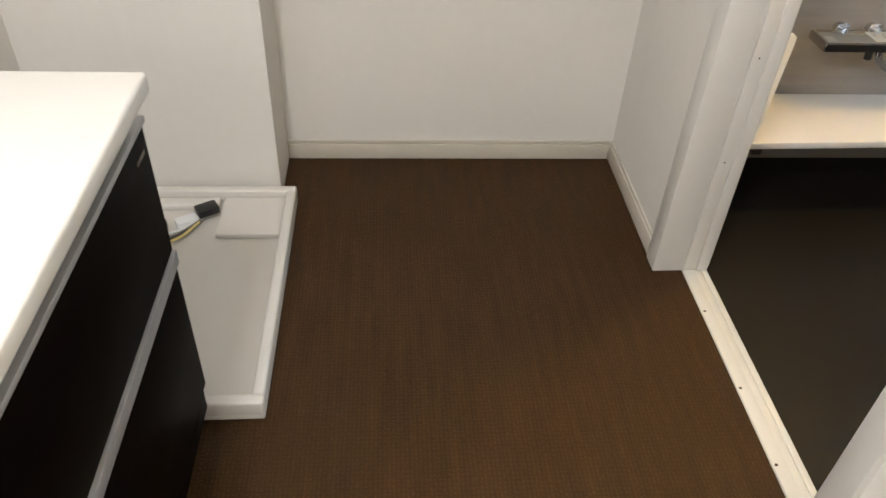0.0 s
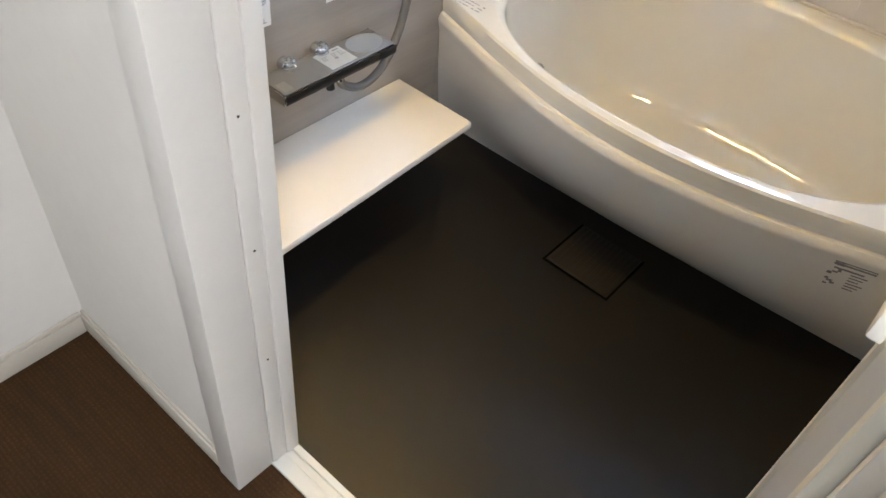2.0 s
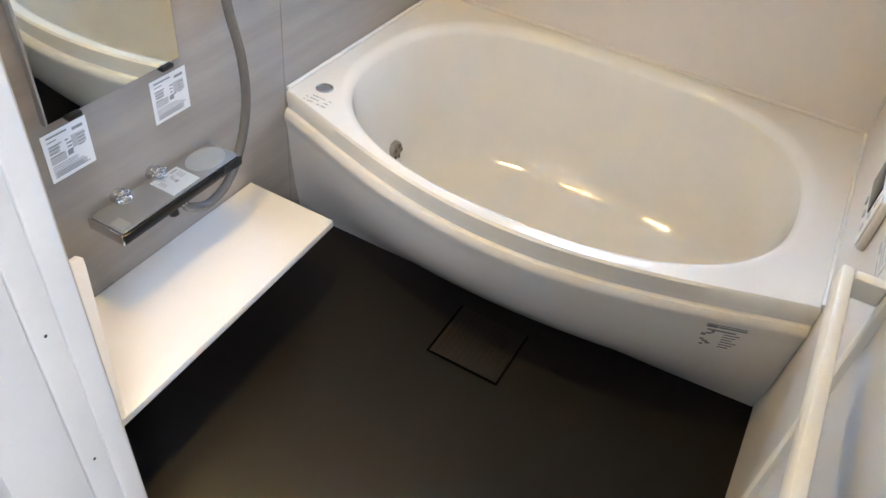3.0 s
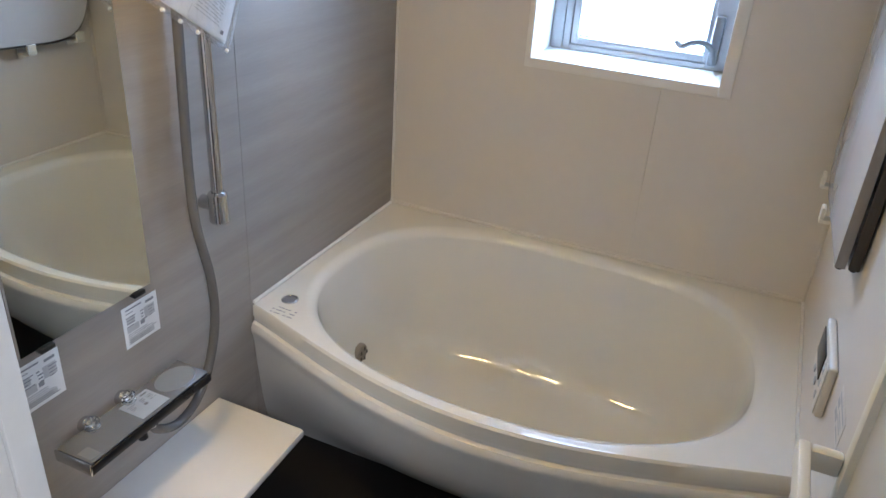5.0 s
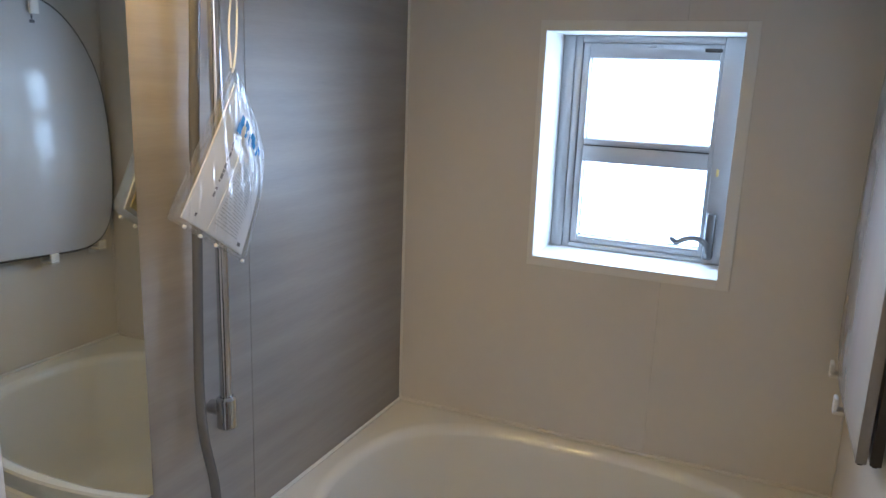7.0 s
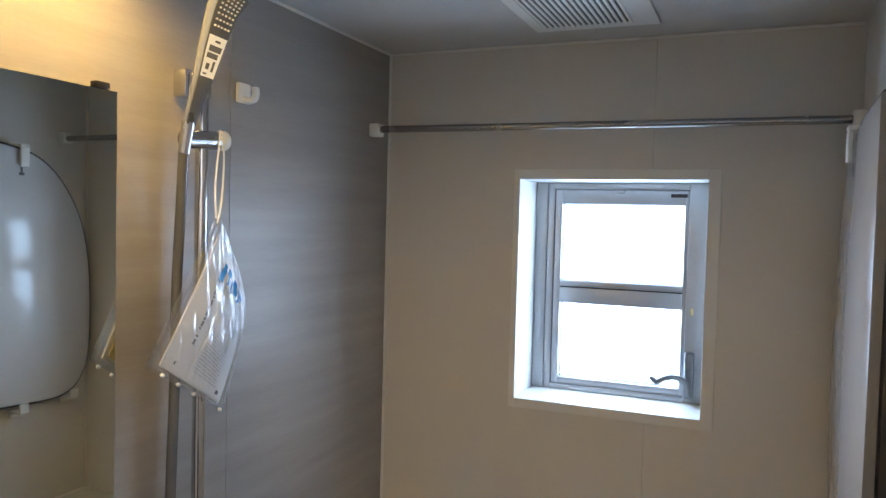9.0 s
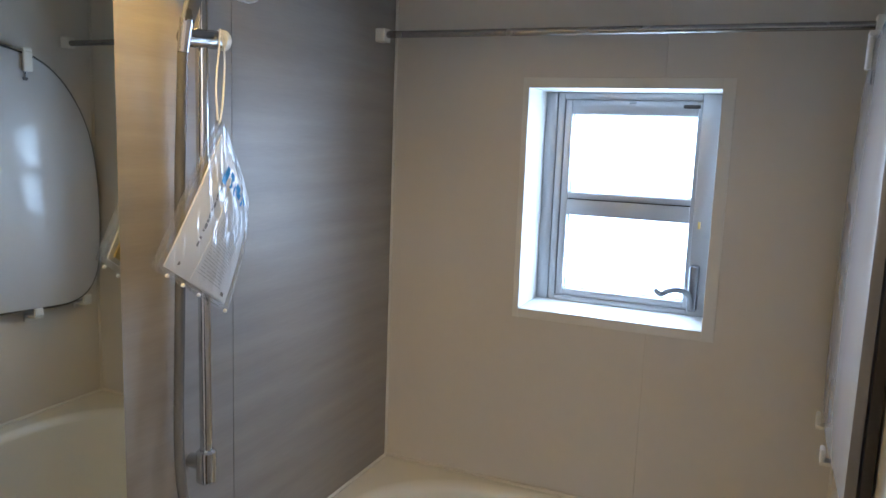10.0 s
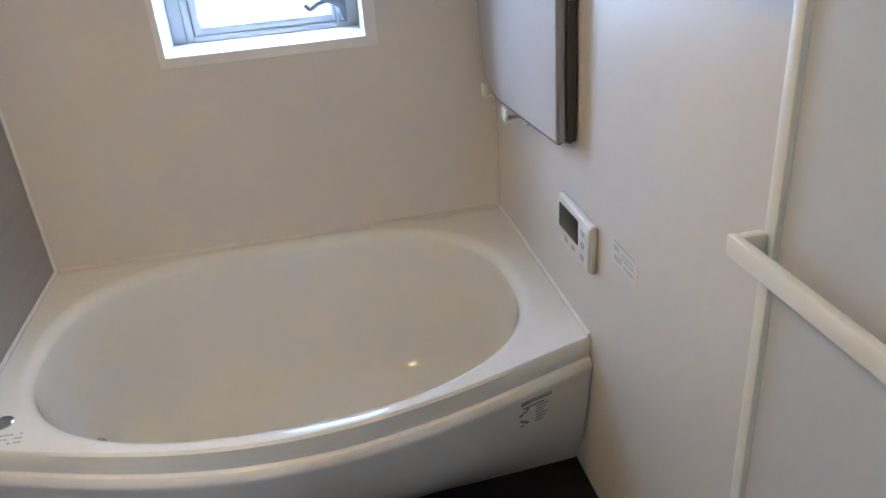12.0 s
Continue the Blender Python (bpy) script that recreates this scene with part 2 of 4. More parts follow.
def disc_lathe(profile, centre, axis="z", n=32):
    """Turns (radius, height) pairs about an axis through centre."""
    bm = bmesh.new()
    rings = []
    for r, h in profile:
        ring = []
        for k in range(n):
            a = 2 * math.pi * k / n
            u, v = r * math.cos(a), r * math.sin(a)
            co = {"z": (u, v, h), "y": (u, h, v), "x": (h, u, v)}[axis]
            ring.append(bm.verts.new(Vector(centre) + Vector(co)))
        rings.append(ring)
    for a, b in zip(rings, rings[1:]):
        for k in range(n):
            bm.faces.new((a[k], a[(k + 1) % n], b[(k + 1) % n], b[k]))
    bm.faces.new(rings[0])
    bm.faces.new(rings[-1])
    bmesh.ops.recalc_face_normals(bm, faces=bm.faces)
    return bm


def mesh_of(name, bm, material, sharp=35):
    me = bpy.data.meshes.new(name)
    bm.normal_update()
    bm.to_mesh(me)
    bm.free()
    me.materials.append(material)
    for p in me.polygons:
        p.use_smooth = True
    me.set_sharp_from_angle(angle=radians(sharp))
    return me


def part(name, bm, material, parent, label="", sharp=35):
    ob = new(name, mesh_of(name, bm, material, sharp))
    if parent is not None:
        ob.parent = parent
        ob.matrix_parent_inverse = parent.matrix_world.inverted()
    return tagged(ob, label)


def thing(name, at, label, category, group="", kind=""):
    ob = new(name)
    ob.location = at
    ob.empty_display_size = 0.05
    bpy.context.view_layer.update()
    return tagged(ob, label, category, group, kind)


def setting(name, bm, material, label="", category="wall"):
    return tagged(part(name, bm, material, None), label, category, "", "structure")


def writing(parent, origin, du, dv, rows, material, lift):
    """Bars in place of print. rows: (u, v, length, height), in shares of the sheet; lift: the way off the sheet."""
    du, dv, lift, origin = Vector(du), Vector(dv), Vector(lift), Vector(origin)
    bm = bmesh.new()
    for u, v, w, h in rows:
        c = [origin + du * a + dv * b + lift for a, b in ((u, v), (u + w, v), (u + w, v + h), (u, v + h))]
        lo = [bm.verts.new(p) for p in c]
        hi = [bm.verts.new(p + lift * 0.5) for p in c]
        bm.faces.new(hi)
        for i in range(4):
            bm.faces.new((lo[i], lo[(i + 1) % 4], hi[(i + 1) % 4], hi[i]))
    bmesh.ops.recalc_face_normals(bm, faces=bm.faces)
    return part("print", bm, material, parent, "grey printed lines")


# ---------------------------------------------------------------- plan, in metres
XB, XW = 0.15, 1.99        # bath: door-side face, window wall
YS = -1.40                 # bath: side wall opposite the mirror wall (mirror wall is y = 0)
HB, HW = 2.146, 2.40       # ceilings of bath and washroom
XL, YE = -1.66, -2.90      # washroom: basin wall, wall behind
D0, D1, DH = -0.565, -1.37, 2.0  # door opening: far jamb, near jamb, head

# ---------------------------------------------------------------- washroom shell
setting("floor_washroom", B(XL - 0.1, 0.068, YE - 0.1, 0.0, -0.12, 0.0), M_FLOOR, "dark brown woven-look vinyl washroom floor", "floor")
setting("ceiling_washroom", B(XL - 0.1, 0.0, YE - 0.1, 0.0, HW, HW + 0.1), M_CEIL, "plain white washroom ceiling", "ceiling")
setting("wall_north", B(XL - 0.1, 0.132, 0.0, 0.12, -0.12, HW + 0.1), M_PAPER, "white wallpapered end wall of the washroom")
setting("wall_west", B(XL - 0.12, XL, YE - 0.1, 0.0, -0.12, HW + 0.1), M_PAPER, "white wallpapered wall behind the basin")
setting("wall_south", B(XL, 0.0, YE - 0.12, YE, -0.12, HW + 0.1), M_PAPER, "white wallpapered wall")
setting("wall_pipe_shaft", B(XL, -1.037, -0.22, 0.0, 0.0, HW), M_PAPER, "white wallpapered pipe shaft boxed into the corner")
setting("wall_wing", B(0.0, 0.132, -0.555, 0.0, -0.12, HW + 0.1), M_PAPER, "white wallpapered wall between washroom and bath")
setting("wall_east", B(0.0, 0.132, YE - 0.1, D1 - 0.02, -0.12, HW + 0.1), M_PAPER, "white wallpapered wall beside the bath door")
setting("wall_door_head", B(0.0, 0.132, D1 - 0.02, -0.555, DH + 0.03, HW + 0.1), M_PAPER, "white wallpapered wall over the bath door")


def baseboard(name, x0, x1, y0, y1, axis):
    ob = setting(name, B(x0, x1, y0, y1, 0.0, 0.053, 0.002), M_BASE, "cream moulded baseboard along the floor", "baseboard")
    if axis == "x":
        part("moulding", B(x0, x1, y0 + 0.003, y1, 0.0535, 0.066, 0.003), M_BASE, ob)
    else:
        part("moulding", B(x0 + 0.003, x1, y0, y1, 0.0535, 0.066, 0.003), M_BASE, ob)


baseboard("baseboard_north", -1.036, -0.0105, -0.010, -0.0005, "x")
baseboard("baseboard_wing", -0.010, -0.0005, -0.500, -0.0005, "y")
baseboard("baseboard_east", -0.010, -0.0005, YE, D1 - 0.09, "y")

# ---------------------------------------------------------------- bath door: casing, frame, threshold, folded leaf
casing = thing("trim_door_casing", (0.03, D0, 0), "white painted casing round the bath doorway", "door casing", kind="structure")
part("upright", B(-0.014, 0.070, -0.564, -0.502, 0.0, DH + 0.06, 0.003), M_TRIM, casing)
part("upright", B(-0.014, 0.070, D1 - 0.07, D1 - 0.012, 0.0, DH + 0.06, 0.003), M_TRIM, casing)
part("head", B(-0.014, 0.070, D1 - 0.012, -0.564, DH, DH + 0.06, 0.003), M_TRIM, casing)

dframe = thing("door_frame", (0.10, D0, 0), "white bath door frame with screwed grooved jambs", "door frame", kind="structure")
part("jamb", B(0.0705, 0.104, D0 - 0.002, D0 + 0.012, 0.006, DH, 0.0015), M_TRIM, dframe)
part("jamb", B(0.1045, 0.134, D0 - 0.006, D0 + 0.012, 0.006, DH, 0.0015), M_TRIM, dframe)
part("jamb", B(0.0705, 0.118, D1 - 0.012, D1 + 0.030, 0.006, DH, 0.0015), M_TRIM, dframe)
part("jamb", B(0.1185, 0.136, D1 - 0.012, D1 + 0.052, 0.006, DH, 0.0015), M_TRIM, dframe)
for z in (0.35, 0.62, 0.86, 1.28, 1.66):
    part("screw", disc_lathe([(0.0001, 0.0), (0.0022, 0.0), (0.0019, -0.0008), (0.0001, -0.0010)], (0.086, D0 - 0.0022, z), "y", 10), M_STEEL, dframe)
part("frame_head", B(0.0705, 0.134, D1 + 0.053, D0 - 0.012, DH - 0.03, DH, 0.0015), M_TRIM, dframe)
thr = setting("door_threshold", B(0.068, 0.100, D1 - 0.012, D0 + 0.012, -0.1, 0.006, 0.0015), M_DOORFRAME, "cream bath door threshold with small screws", "threshold")
part("rail", B(0.1005, 0.118, D1 - 0.012, D0 + 0.012, -0.1, 0.003, 0.001), M_DOORFRAME, thr)
part("rail", B(0.1185, 0.134, D1 - 0.012, D0 + 0.012, -0.1, 0.007, 0.0015), M_DOORFRAME, thr)
for y in (-0.726, -0.976, -1.18):
    part("screw", disc_lathe([(0.0001, 0.0), (0.004, 0.0), (0.0035, 0.001), (0.0001, 0.0012)], (0.076, y, 0.006), "z", 10), M_STEEL, thr)

door = thing("door_1", (0.15, -1.30, 0), "folded bath door with cream frame and grey translucent panels", "door", kind="structure")
for y0, y1, first in ((-1.328, -1.300, True), (-1.360, -1.332, False)):
    part("stile", B(0.138, 0.166, y0, y1, 0.012, 1.95, 0.004), M_DOORFRAME, door)
    part("stile", B(0.419, 0.440, y0, y1, 0.012, 1.95, 0.004), M_DOORFRAME, door)
    part("rail", B(0.166, 0.419, y0, y1, 0.012, 0.072, 0.004), M_DOORFRAME, door)
    part("rail", B(0.166, 0.419, y0, y1, 1.90, 1.95, 0.004), M_DOORFRAME, door)
    part("panel", B(0.164, 0.421, y0 + 0.008, y1 - 0.008, 0.070, 1.905), M_DOORPANEL, door, "grey translucent panel")
bar = part("handle_bar", B(0.100, 0.442, -1.270, -1.258, 1.048, 1.074, 0.003), M_DOORFRAME, door, "cream horizontal handle bar")
part("bar_end", B(0.428, 0.442, -1.2995, -1.2705, 1.049, 1.073, 0.003), M_DOORFRAME, bar)
part("bar_end", B(0.100, 0.150, -1.2995, -1.2705, 1.049, 1.073, 0.003), M_DOORFRAME, bar)

# ---------------------------------------------------------------- bath shell
setting("floor_bath", B(0.134, 1.30, YS, 0.0, -0.12, 0.0), M_BFLOOR, "charcoal moulded bath floor, slightly glossy", "floor")
setting("ceiling_bath", B(XB - 0.004, XW + 0.012, YS - 0.012, 0.012, HB, HB + 0.05), M_BCEIL, "white panelled bath ceiling", "ceiling")

wa = setting("wall_accent", B(0.1325, XW + 0.12, 0.010, 0.12, -0.12, HW), M_ACCENT, "grey wood-grain accent wall with the mirror")
SEAM = 1.173
part("wall_panel", B(0.1505, SEAM - 0.0007, 0.0, 0.0095, 0.0, HB, 0.0008, 1), M_ACCENT, wa)
part("wall_panel", B(SEAM + 0.0007, XW + 0.009, 0.0, 0.0095, 0.0, HB, 0.0008, 1), M_ACCENT, wa)

WY0, WY1, WZ0, WZ1 = -0.465, -1.023, 1.041, 1.731   # window opening
ww = setting("wall_window", prism([(0.01, -0.12), (-1.5, -0.12), (-1.5, HW), (-0.80, HW), (-0.80, WZ1 + 0.022), (WY1 - 0.022, WZ1 + 0.022), (WY1 - 0.022, WZ0 - 0.022), (WY0 + 0.022, WZ0 - 0.022),
                                   (WY0 + 0.022, WZ1 + 0.022), (-0.7999, WZ1 + 0.022), (-0.7999, HW), (0.01, HW)], "x", XW + 0.0095, XW + 0.26), M_PANEL,
             "cream panelled bath wall with a small window")
WS = -0.867
part("wall_panel", prism([(0.0, 0.0), (WS + 0.0004, 0.0), (WS + 0.0004, WZ0), (WY0, WZ0), (WY0, WZ1), (WS + 0.0004, WZ1), (WS + 0.0004, HB), (0.0, HB)], "x",
                         XW, XW + 0.009, 0.0004, 1), M_PANEL, ww)
part("wall_panel", prism([(WS - 0.0004, 0.0), (YS, 0.0), (YS, HB), (WS - 0.0004, HB), (WS - 0.0004, WZ1), (WY1, WZ1), (WY1, WZ0), (WS - 0.0004, WZ0)], "x",
                         XW, XW + 0.009, 0.0004, 1), M_PANEL, ww)
ws = setting("wall_side", B(XB - 0.004, XW + 0.12, YS - 0.12, YS - 0.0095, -0.12, HW), M_PANEL, "cream panelled bath wall with the stored covers")
part("wall_panel", B(0.1505, XW, YS - 0.009, YS, 0.0, HB, 0.0008, 1), M_PANEL, ws)
wd = setting("wall_bath_door_side", B(0.1345, 0.150, -0.545, 0.0, 0.0, HB), M_PANEL, "cream bath panel beside the doorway")
part("wall_panel", B(0.1365, 0.150, YS, D1 - 0.010, 0.0, HB), M_PANEL, wd)
part("wall_panel", B(0.1345, 0.150, D1 - 0.010, -0.545, DH + 0.001, HB), M_PANEL, wd)
bead = setting("trim_sealant", rod((XW - 0.003, -0.003, 0.44), (XW - 0.003, -0.003, HB), 0.005, 8), M_TRIM, "white sealant bead in the bath corners", "sealant")
part("bead", rod((XW - 0.003, YS + 0.003, 0.44), (XW - 0.003, YS + 0.003, HB), 0.005, 8), M_PANEL, bead)
part("bead", rod((XW - 0.003, 0, HB - 0.003), (XW - 0.003, YS, HB - 0.003), 0.005, 8), M_TRIM, bead)
part("bead", rod((XW - 0.002, 0, 0.449), (XW - 0.002, YS, 0.449), 0.007, 12), M_PANEL, bead)
part("bead", rod((1.18, -0.002, 0.449), (XW, -0.002, 0.449), 0.0055, 8), M_TRIM, bead)
part("bead", rod((1.18, YS + 0.002, 0.449), (XW, YS + 0.002, 0.449), 0.0055, 8), M_TRIM, bead)
part("bead", rod((0.2, -0.003, HB - 0.003), (XW, -0.003, HB - 0.003), 0.005, 8), M_TRIM, bead)


# ---------------------------------------------------------------- window
def window():
    w = thing("window_1", (XW, -0.745, WZ0), "small aluminium bath window with two frosted panes", "window", kind="structure")
    fl = 0.003
    for y0, y1, z0, z1 in ((-0.446, WY0, 1.012, 1.762), (WY1, -1.058, 1.012, 1.762), (WY0, WY1, 1.012, WZ0), (WY0, WY1, WZ1, 1.762)):
        part("flange", B(XW - fl, XW + 0.001, y0, y1, z0, z1, 0.001, 1), M_TRIM, w, "white trim round the opening")
    # reveal boards
    part("reveal", B(XW + 0.0005, 2.24, WY0 + 0.0005, WY0 + 0.02, WZ0 - 0.02, WZ1 + 0.02), M_TRIM, w)
    part("reveal", B(XW + 0.0005, 2.24, WY1 - 0.02, WY1 - 0.0005, WZ0 - 0.02, WZ1 + 0.02), M_TRIM, w)
    part("reveal", B(XW + 0.0005, 2.24, WY1, WY0, WZ1 + 0.0005, WZ1 + 0.02), M_TRIM, w)
    part("window_sill", B(XW + 0.0005, 2.24, WY1, WY0, WZ0 - 0.02, WZ0 - 0.0005), M_TRIM, w, "white window sill")
    x0, x1 = 2.182, 2.238
    a0, a1, c0, c1 = WY0, WY1, WZ0, WZ1
    ya, yb = -0.552, -0.944
    fr = part("window_frame", B(x0, x1, a0, -0.504, c0, c1, 0.003), M_ALU, w, "silver aluminium frame")
    part("frame_side", B(x0 + 0.006, x1, -0.5045, -0.527, c0, c1, 0.003), M_ALU, fr)
    part("frame_side", B(x0, x1, a1, -0.957, c0, c1, 0.003), M_ALU, fr)
    part("frame_head", B(x0, x1, -0.9565, -0.5275, 1.709, c1, 0.003), M_ALU, fr)
    part("frame_foot", B(x0, x1, -0.9565, -0.5275, c0, 1.058, 0.003), M_ALU, fr)
    xs, xe = 2.192, 2.228
    part("sash_stile", B(xs, xe, -0.5275, ya, 1.0585, 1.7085, 0.002), M_ALU, fr)
    part("sash_stile", B(xs, xe, -0.9565, yb, 1.0585, 1.7085, 0.002), M_ALU, fr)
    part("gasket", B(xs - 0.001, xs + 0.004, -0.5272, -0.5302, 1.0595, 1.7075), M_DARK, fr, "dark sash gap")
    part("sash_rail", B(xs, xe, ya, yb, 1.662, 1.7085, 0.002), M_ALU, fr)
    part("sash_rail", B(xs, xe, ya, yb, 1.387, 1.407, 0.002), M_ALU, fr)
    part("gasket", B(xs + 0.002, xe, ya, yb, 1.383, 1.3868), M_DARK, fr, "dark sash gap")
    part("sash_rail", B(xs - 0.005, xe, ya, yb, 1.332, 1.3828, 0.002), M_ALU, fr)
    part("sash_rail", B(xs, xe, ya, yb, 1.0585, 1.081, 0.002), M_ALU, fr)
    for z0, z1 in ((1.4065, 1.6625), (1.0805, 1.3325)):
        p = part("pane", B(2.210, 2.216, ya + 0.001, yb - 0.001, z0, z1), M_GLASS, w, "white frosted glass pane")
        p.visible_shadow = False
    part("latch", B(xs - 0.006, xs + 0.002, -0.900, -0.950, 1.686, 1.697, 0.002), M_DARK, w, "small dark latch")
    part("latch", B(xs - 0.008, xs + 0.002, -0.735, -0.755, 1.697, 1.708, 0.002), M_ALU, w)
    part("lock_tab", B(x0 - 0.003, x0 + 0.002, -0.972, -0.980, 1.318, 1.340, 0.001), M_YELLOW, w, "tiny yellow lock mark")
    h = part("handle_base", B(2.146, 2.181, -0.962, -0.990, 1.060, 1.205, 0.007), M_HANDLE, w, "grey crank handle base")
    part("crank_handle", tube(smooth_path([(2.146, -0.978, 1.070), (2.140, -0.968, 1.112), (2.136, -0.936, 1.128), (2.134, -0.906, 1.122), (2.132, -0.884, 1.110),
                                           (2.130, -0.870, 1.118)], 6), 0.0085, 10), M_HANDLE, h, "curved grey crank handle")
    part("knob", disc_lathe([(0.001, -0.007), (0.006, -0.005), (0.008, 0), (0.006, 0.005), (0.001, 0.007)], (2.130, -0.868, 1.120), "z", 12), M_HANDLE, h)


window()


# ---------------------------------------------------------------- bathtub
def rim_x(y):
    s = -y / 1.4
    return 1.176 - 0.164 * math.sin(math.pi * s) ** 1.1


def foot_x(y):
    s = -y / 1.4
    return 1.222 + 0.05 * s - 0.012 * math.sin(math.pi * s)


def bathtub():
    tub = thing("bathtub", (1.58, -0.7, 0.0), "ivory acrylic bathtub with a bowed white apron", "bathtub")
    # shell: the rim plate from the outer outline to the oval opening, then down to the rounded bottom
    n = 160
    cx, cy = 1.502, -0.690

    def oval(a, rx, ry, p):
        c, s = math.cos(a), math.sin(a)
        return (cx + rx * math.copysign(abs(c) ** (2 / p), c), cy + ry * math.copysign(abs(s) ** (2 / p), s))

    def outer(a):
        c, s = math.cos(a), math.sin(a)
        # the ray from the middle of the tub to its outline
        best = 9.0
        if s > 1e-9:
            best = min(best, (-0.0015 - cy) / s)
        if s < -1e-9:
            best = min(best, (YS + 0.0015 - cy) / s)
        if c > 1e-9:
            best = min(best, (XW - 0.0015 - cx) / c)
        if c < 0:
            lo, hi = 0.0, best
            for _ in range(40):
                mid = (lo + hi) / 2
                if cx + c * mid > rim_x(max(-1.4, min(0, cy + s * mid))):
                    lo = mid
                else:
                    hi = mid
            best = lo
        return cx + c * best, cy + s * best

    # angles, with the four corners of the outline among them
    angs = [2 * math.pi * k / n for k in range(n)]
    for x, y in ((XW - 0.0015, -0.0015), (XW - 0.0015, YS + 0.0015), (1.1755, -0.0015), (1.1755, YS + 0.0015)):
        angs.append(math.atan2(y - cy, x - cx) % (2 * math.pi))
    angs = sorted(angs)
    bm = bmesh.new()
    rings = []
    Z = 0.446
    rings.append([(*outer(a), Z - 0.040) for a in angs])
    rings.append([(*outer(a), Z - 0.006) for a in angs])
    o2 = []
    for a in angs:
        x, y = outer(a)
        d = math.hypot(x - cx, y - cy)
        k = (d - 0.006) / d
        o2.append((cx + (x - cx) * k, cy + (y - cy) * k, Z))
    rings.append(o2)

    def ring(front, back, ry, p, z):
        out = []
        ox, rx = (front + back) / 2, (back - front) / 2
        for a, (qx, qy, _) in zip(angs, rings[2]):
            c, sn = math.cos(a), math.sin(a)
            q = p + 0.7 * max(0.0, c) ** 0.5  # a flatter curve along the window wall
            d = (abs(c / rx) ** q + abs(sn / ry) ** q) ** (-1 / q)
            out.append((ox + c * d, cy + sn * d, z))
        return out
    for front, back, ry, z in (*((1.036 + 0.036 * math.sin(th), 1.972 - 0.040 * math.sin(th), 0.642 - 0.036 * math.sin(th), Z - 0.036 * (1 - math.cos(th)))
                                 for th in (radians(5.0 * k) for k in range(16))),
                               (1.092, 1.930, 0.603, Z - 0.10), (1.140, 1.912, 0.588, Z - 0.20), (1.205, 1.890, 0.572, Z - 0.29), (1.268, 1.868, 0.555, Z - 0.36),
                               (1.300, 1.850, 0.538, Z - 0.40), (1.330, 1.825, 0.512, Z - 0.432), (1.370, 1.790, 0.475, Z - 0.452), (1.43, 1.73, 0.41, Z - 0.460),
                               (1.52, 1.66, 0.2, Z - 0.462)):
        rings.append(ring(front, back, ry, 2.3 if z > 0.2 else 2.45, z))
    vs = [[bm.verts.new(p) for p in r] for r in rings]
    m = len(angs)
    for a, b in zip(vs, vs[1:]):
        for k in range(m):
            bm.faces.new((a[k], a[(k + 1) % m], b[(k + 1) % m], b[k]))
    bm.faces.new(vs[-1])
    bmesh.ops.recalc_face_normals(bm, faces=bm.faces)
    part("tub_shell", bm, M_TUB, tub, "glossy ivory tub shell", 40)
    # apron: a bowed face with a stepped moulding, drawn in to the floor
    ys = [-0.003 - (1.394) * i / 60 for i in range(61)]
    prof = [(0.010, 0.404, 0), (0.010, 0.386, 0), (-0.002, 0.382, 0), (-0.007, 0.372, 0), (-0.006, 0.362, 0), (0.000, 0.345, 0.0), (0.003, 0.325, 0.01), (0.006, 0.25, 0.08),
            (0.008, 0.17, 0.24), (0.006, 0.09, 0.52), (0.003, 0.03, 0.85), (0.0, 0.0, 1.0)]
    bm = bmesh.new()
    cols = []
    for y in ys:
        col = []
        for dx, z, k in prof:
            col.append(bm.verts.new((rim_x(y) * (1 - k) + foot_x(y) * k + dx, y, z)))
        col += [bm.verts.new((1.40, y, 0.0)), bm.verts.new((1.40, y, 0.03)), bm.verts.new((1.30, y, 0.06)), bm.verts.new((1.24, y, 0.395)), bm.verts.new((1.20, y, 0.404))]
        cols.append(col)
    for a, b in zip(cols, cols[1:]):
        for k in range(len(prof) - 1):
            bm.faces.new((a[k], b[k], b[k + 1], a[k + 1]))
    bmesh.ops.delete(bm, geom=[v for v in bm.verts if not v.link_faces], context="VERTS")
    bmesh.ops.recalc_face_normals(bm, faces=bm.faces)
    r = bmesh.ops.solidify(bm, geom=bm.faces[:], thickness=0.006)
    part("apron", bm, M_APRON, tub, "white bowed apron with a moulded ridge", 40)
    plug = part("drain_button", disc_lathe([(0.024, -0.002), (0.024, 0.003), (0.021, 0.005), (0.019, 0.003), (0.017, 0.004), (0.001, 0.0045)], (1.243, -0.078, 0.446), "z", 28),
                M_CHROME, tub, "round chrome drain button")
    fit_ = part("water_inlet", disc_lathe([(0.034, 0.0), (0.034, -0.010), (0.030, -0.016), (0.010, -0.018), (0.001, -0.018)], (1.542, -0.126, 0.10), "y", 24), M_INLET, tub,
                "round grey water inlet")
    for k in range(5):
        a = 2 * math.pi * k / 5
        part("slot", B(1.542 + 0.02 * math.cos(a) - 0.003, 1.542 + 0.02 * math.cos(a) + 0.003, -0.1465, -0.1485, 0.10 + 0.02 * math.sin(a) - 0.006,
                       0.10 + 0.02 * math.sin(a) + 0.006), M_DARK, fit_)
    # printed marks on the rim and the apron
    writing(tub, (1.165, -0.062, 0.4462), (-0.004, -0.085, 0), (0.042, 0.004, 0),
            [(0.02 + 0.13 * k + 0.02 * (k % 2), v, 0.08 + 0.02 * (k % 3), 0.10) for v in (0.05, 0.40, 0.75) for k in range(7) if (k * 3 + int(v * 20)) % 5], M_FAINT, (0, 0, 0.0006))
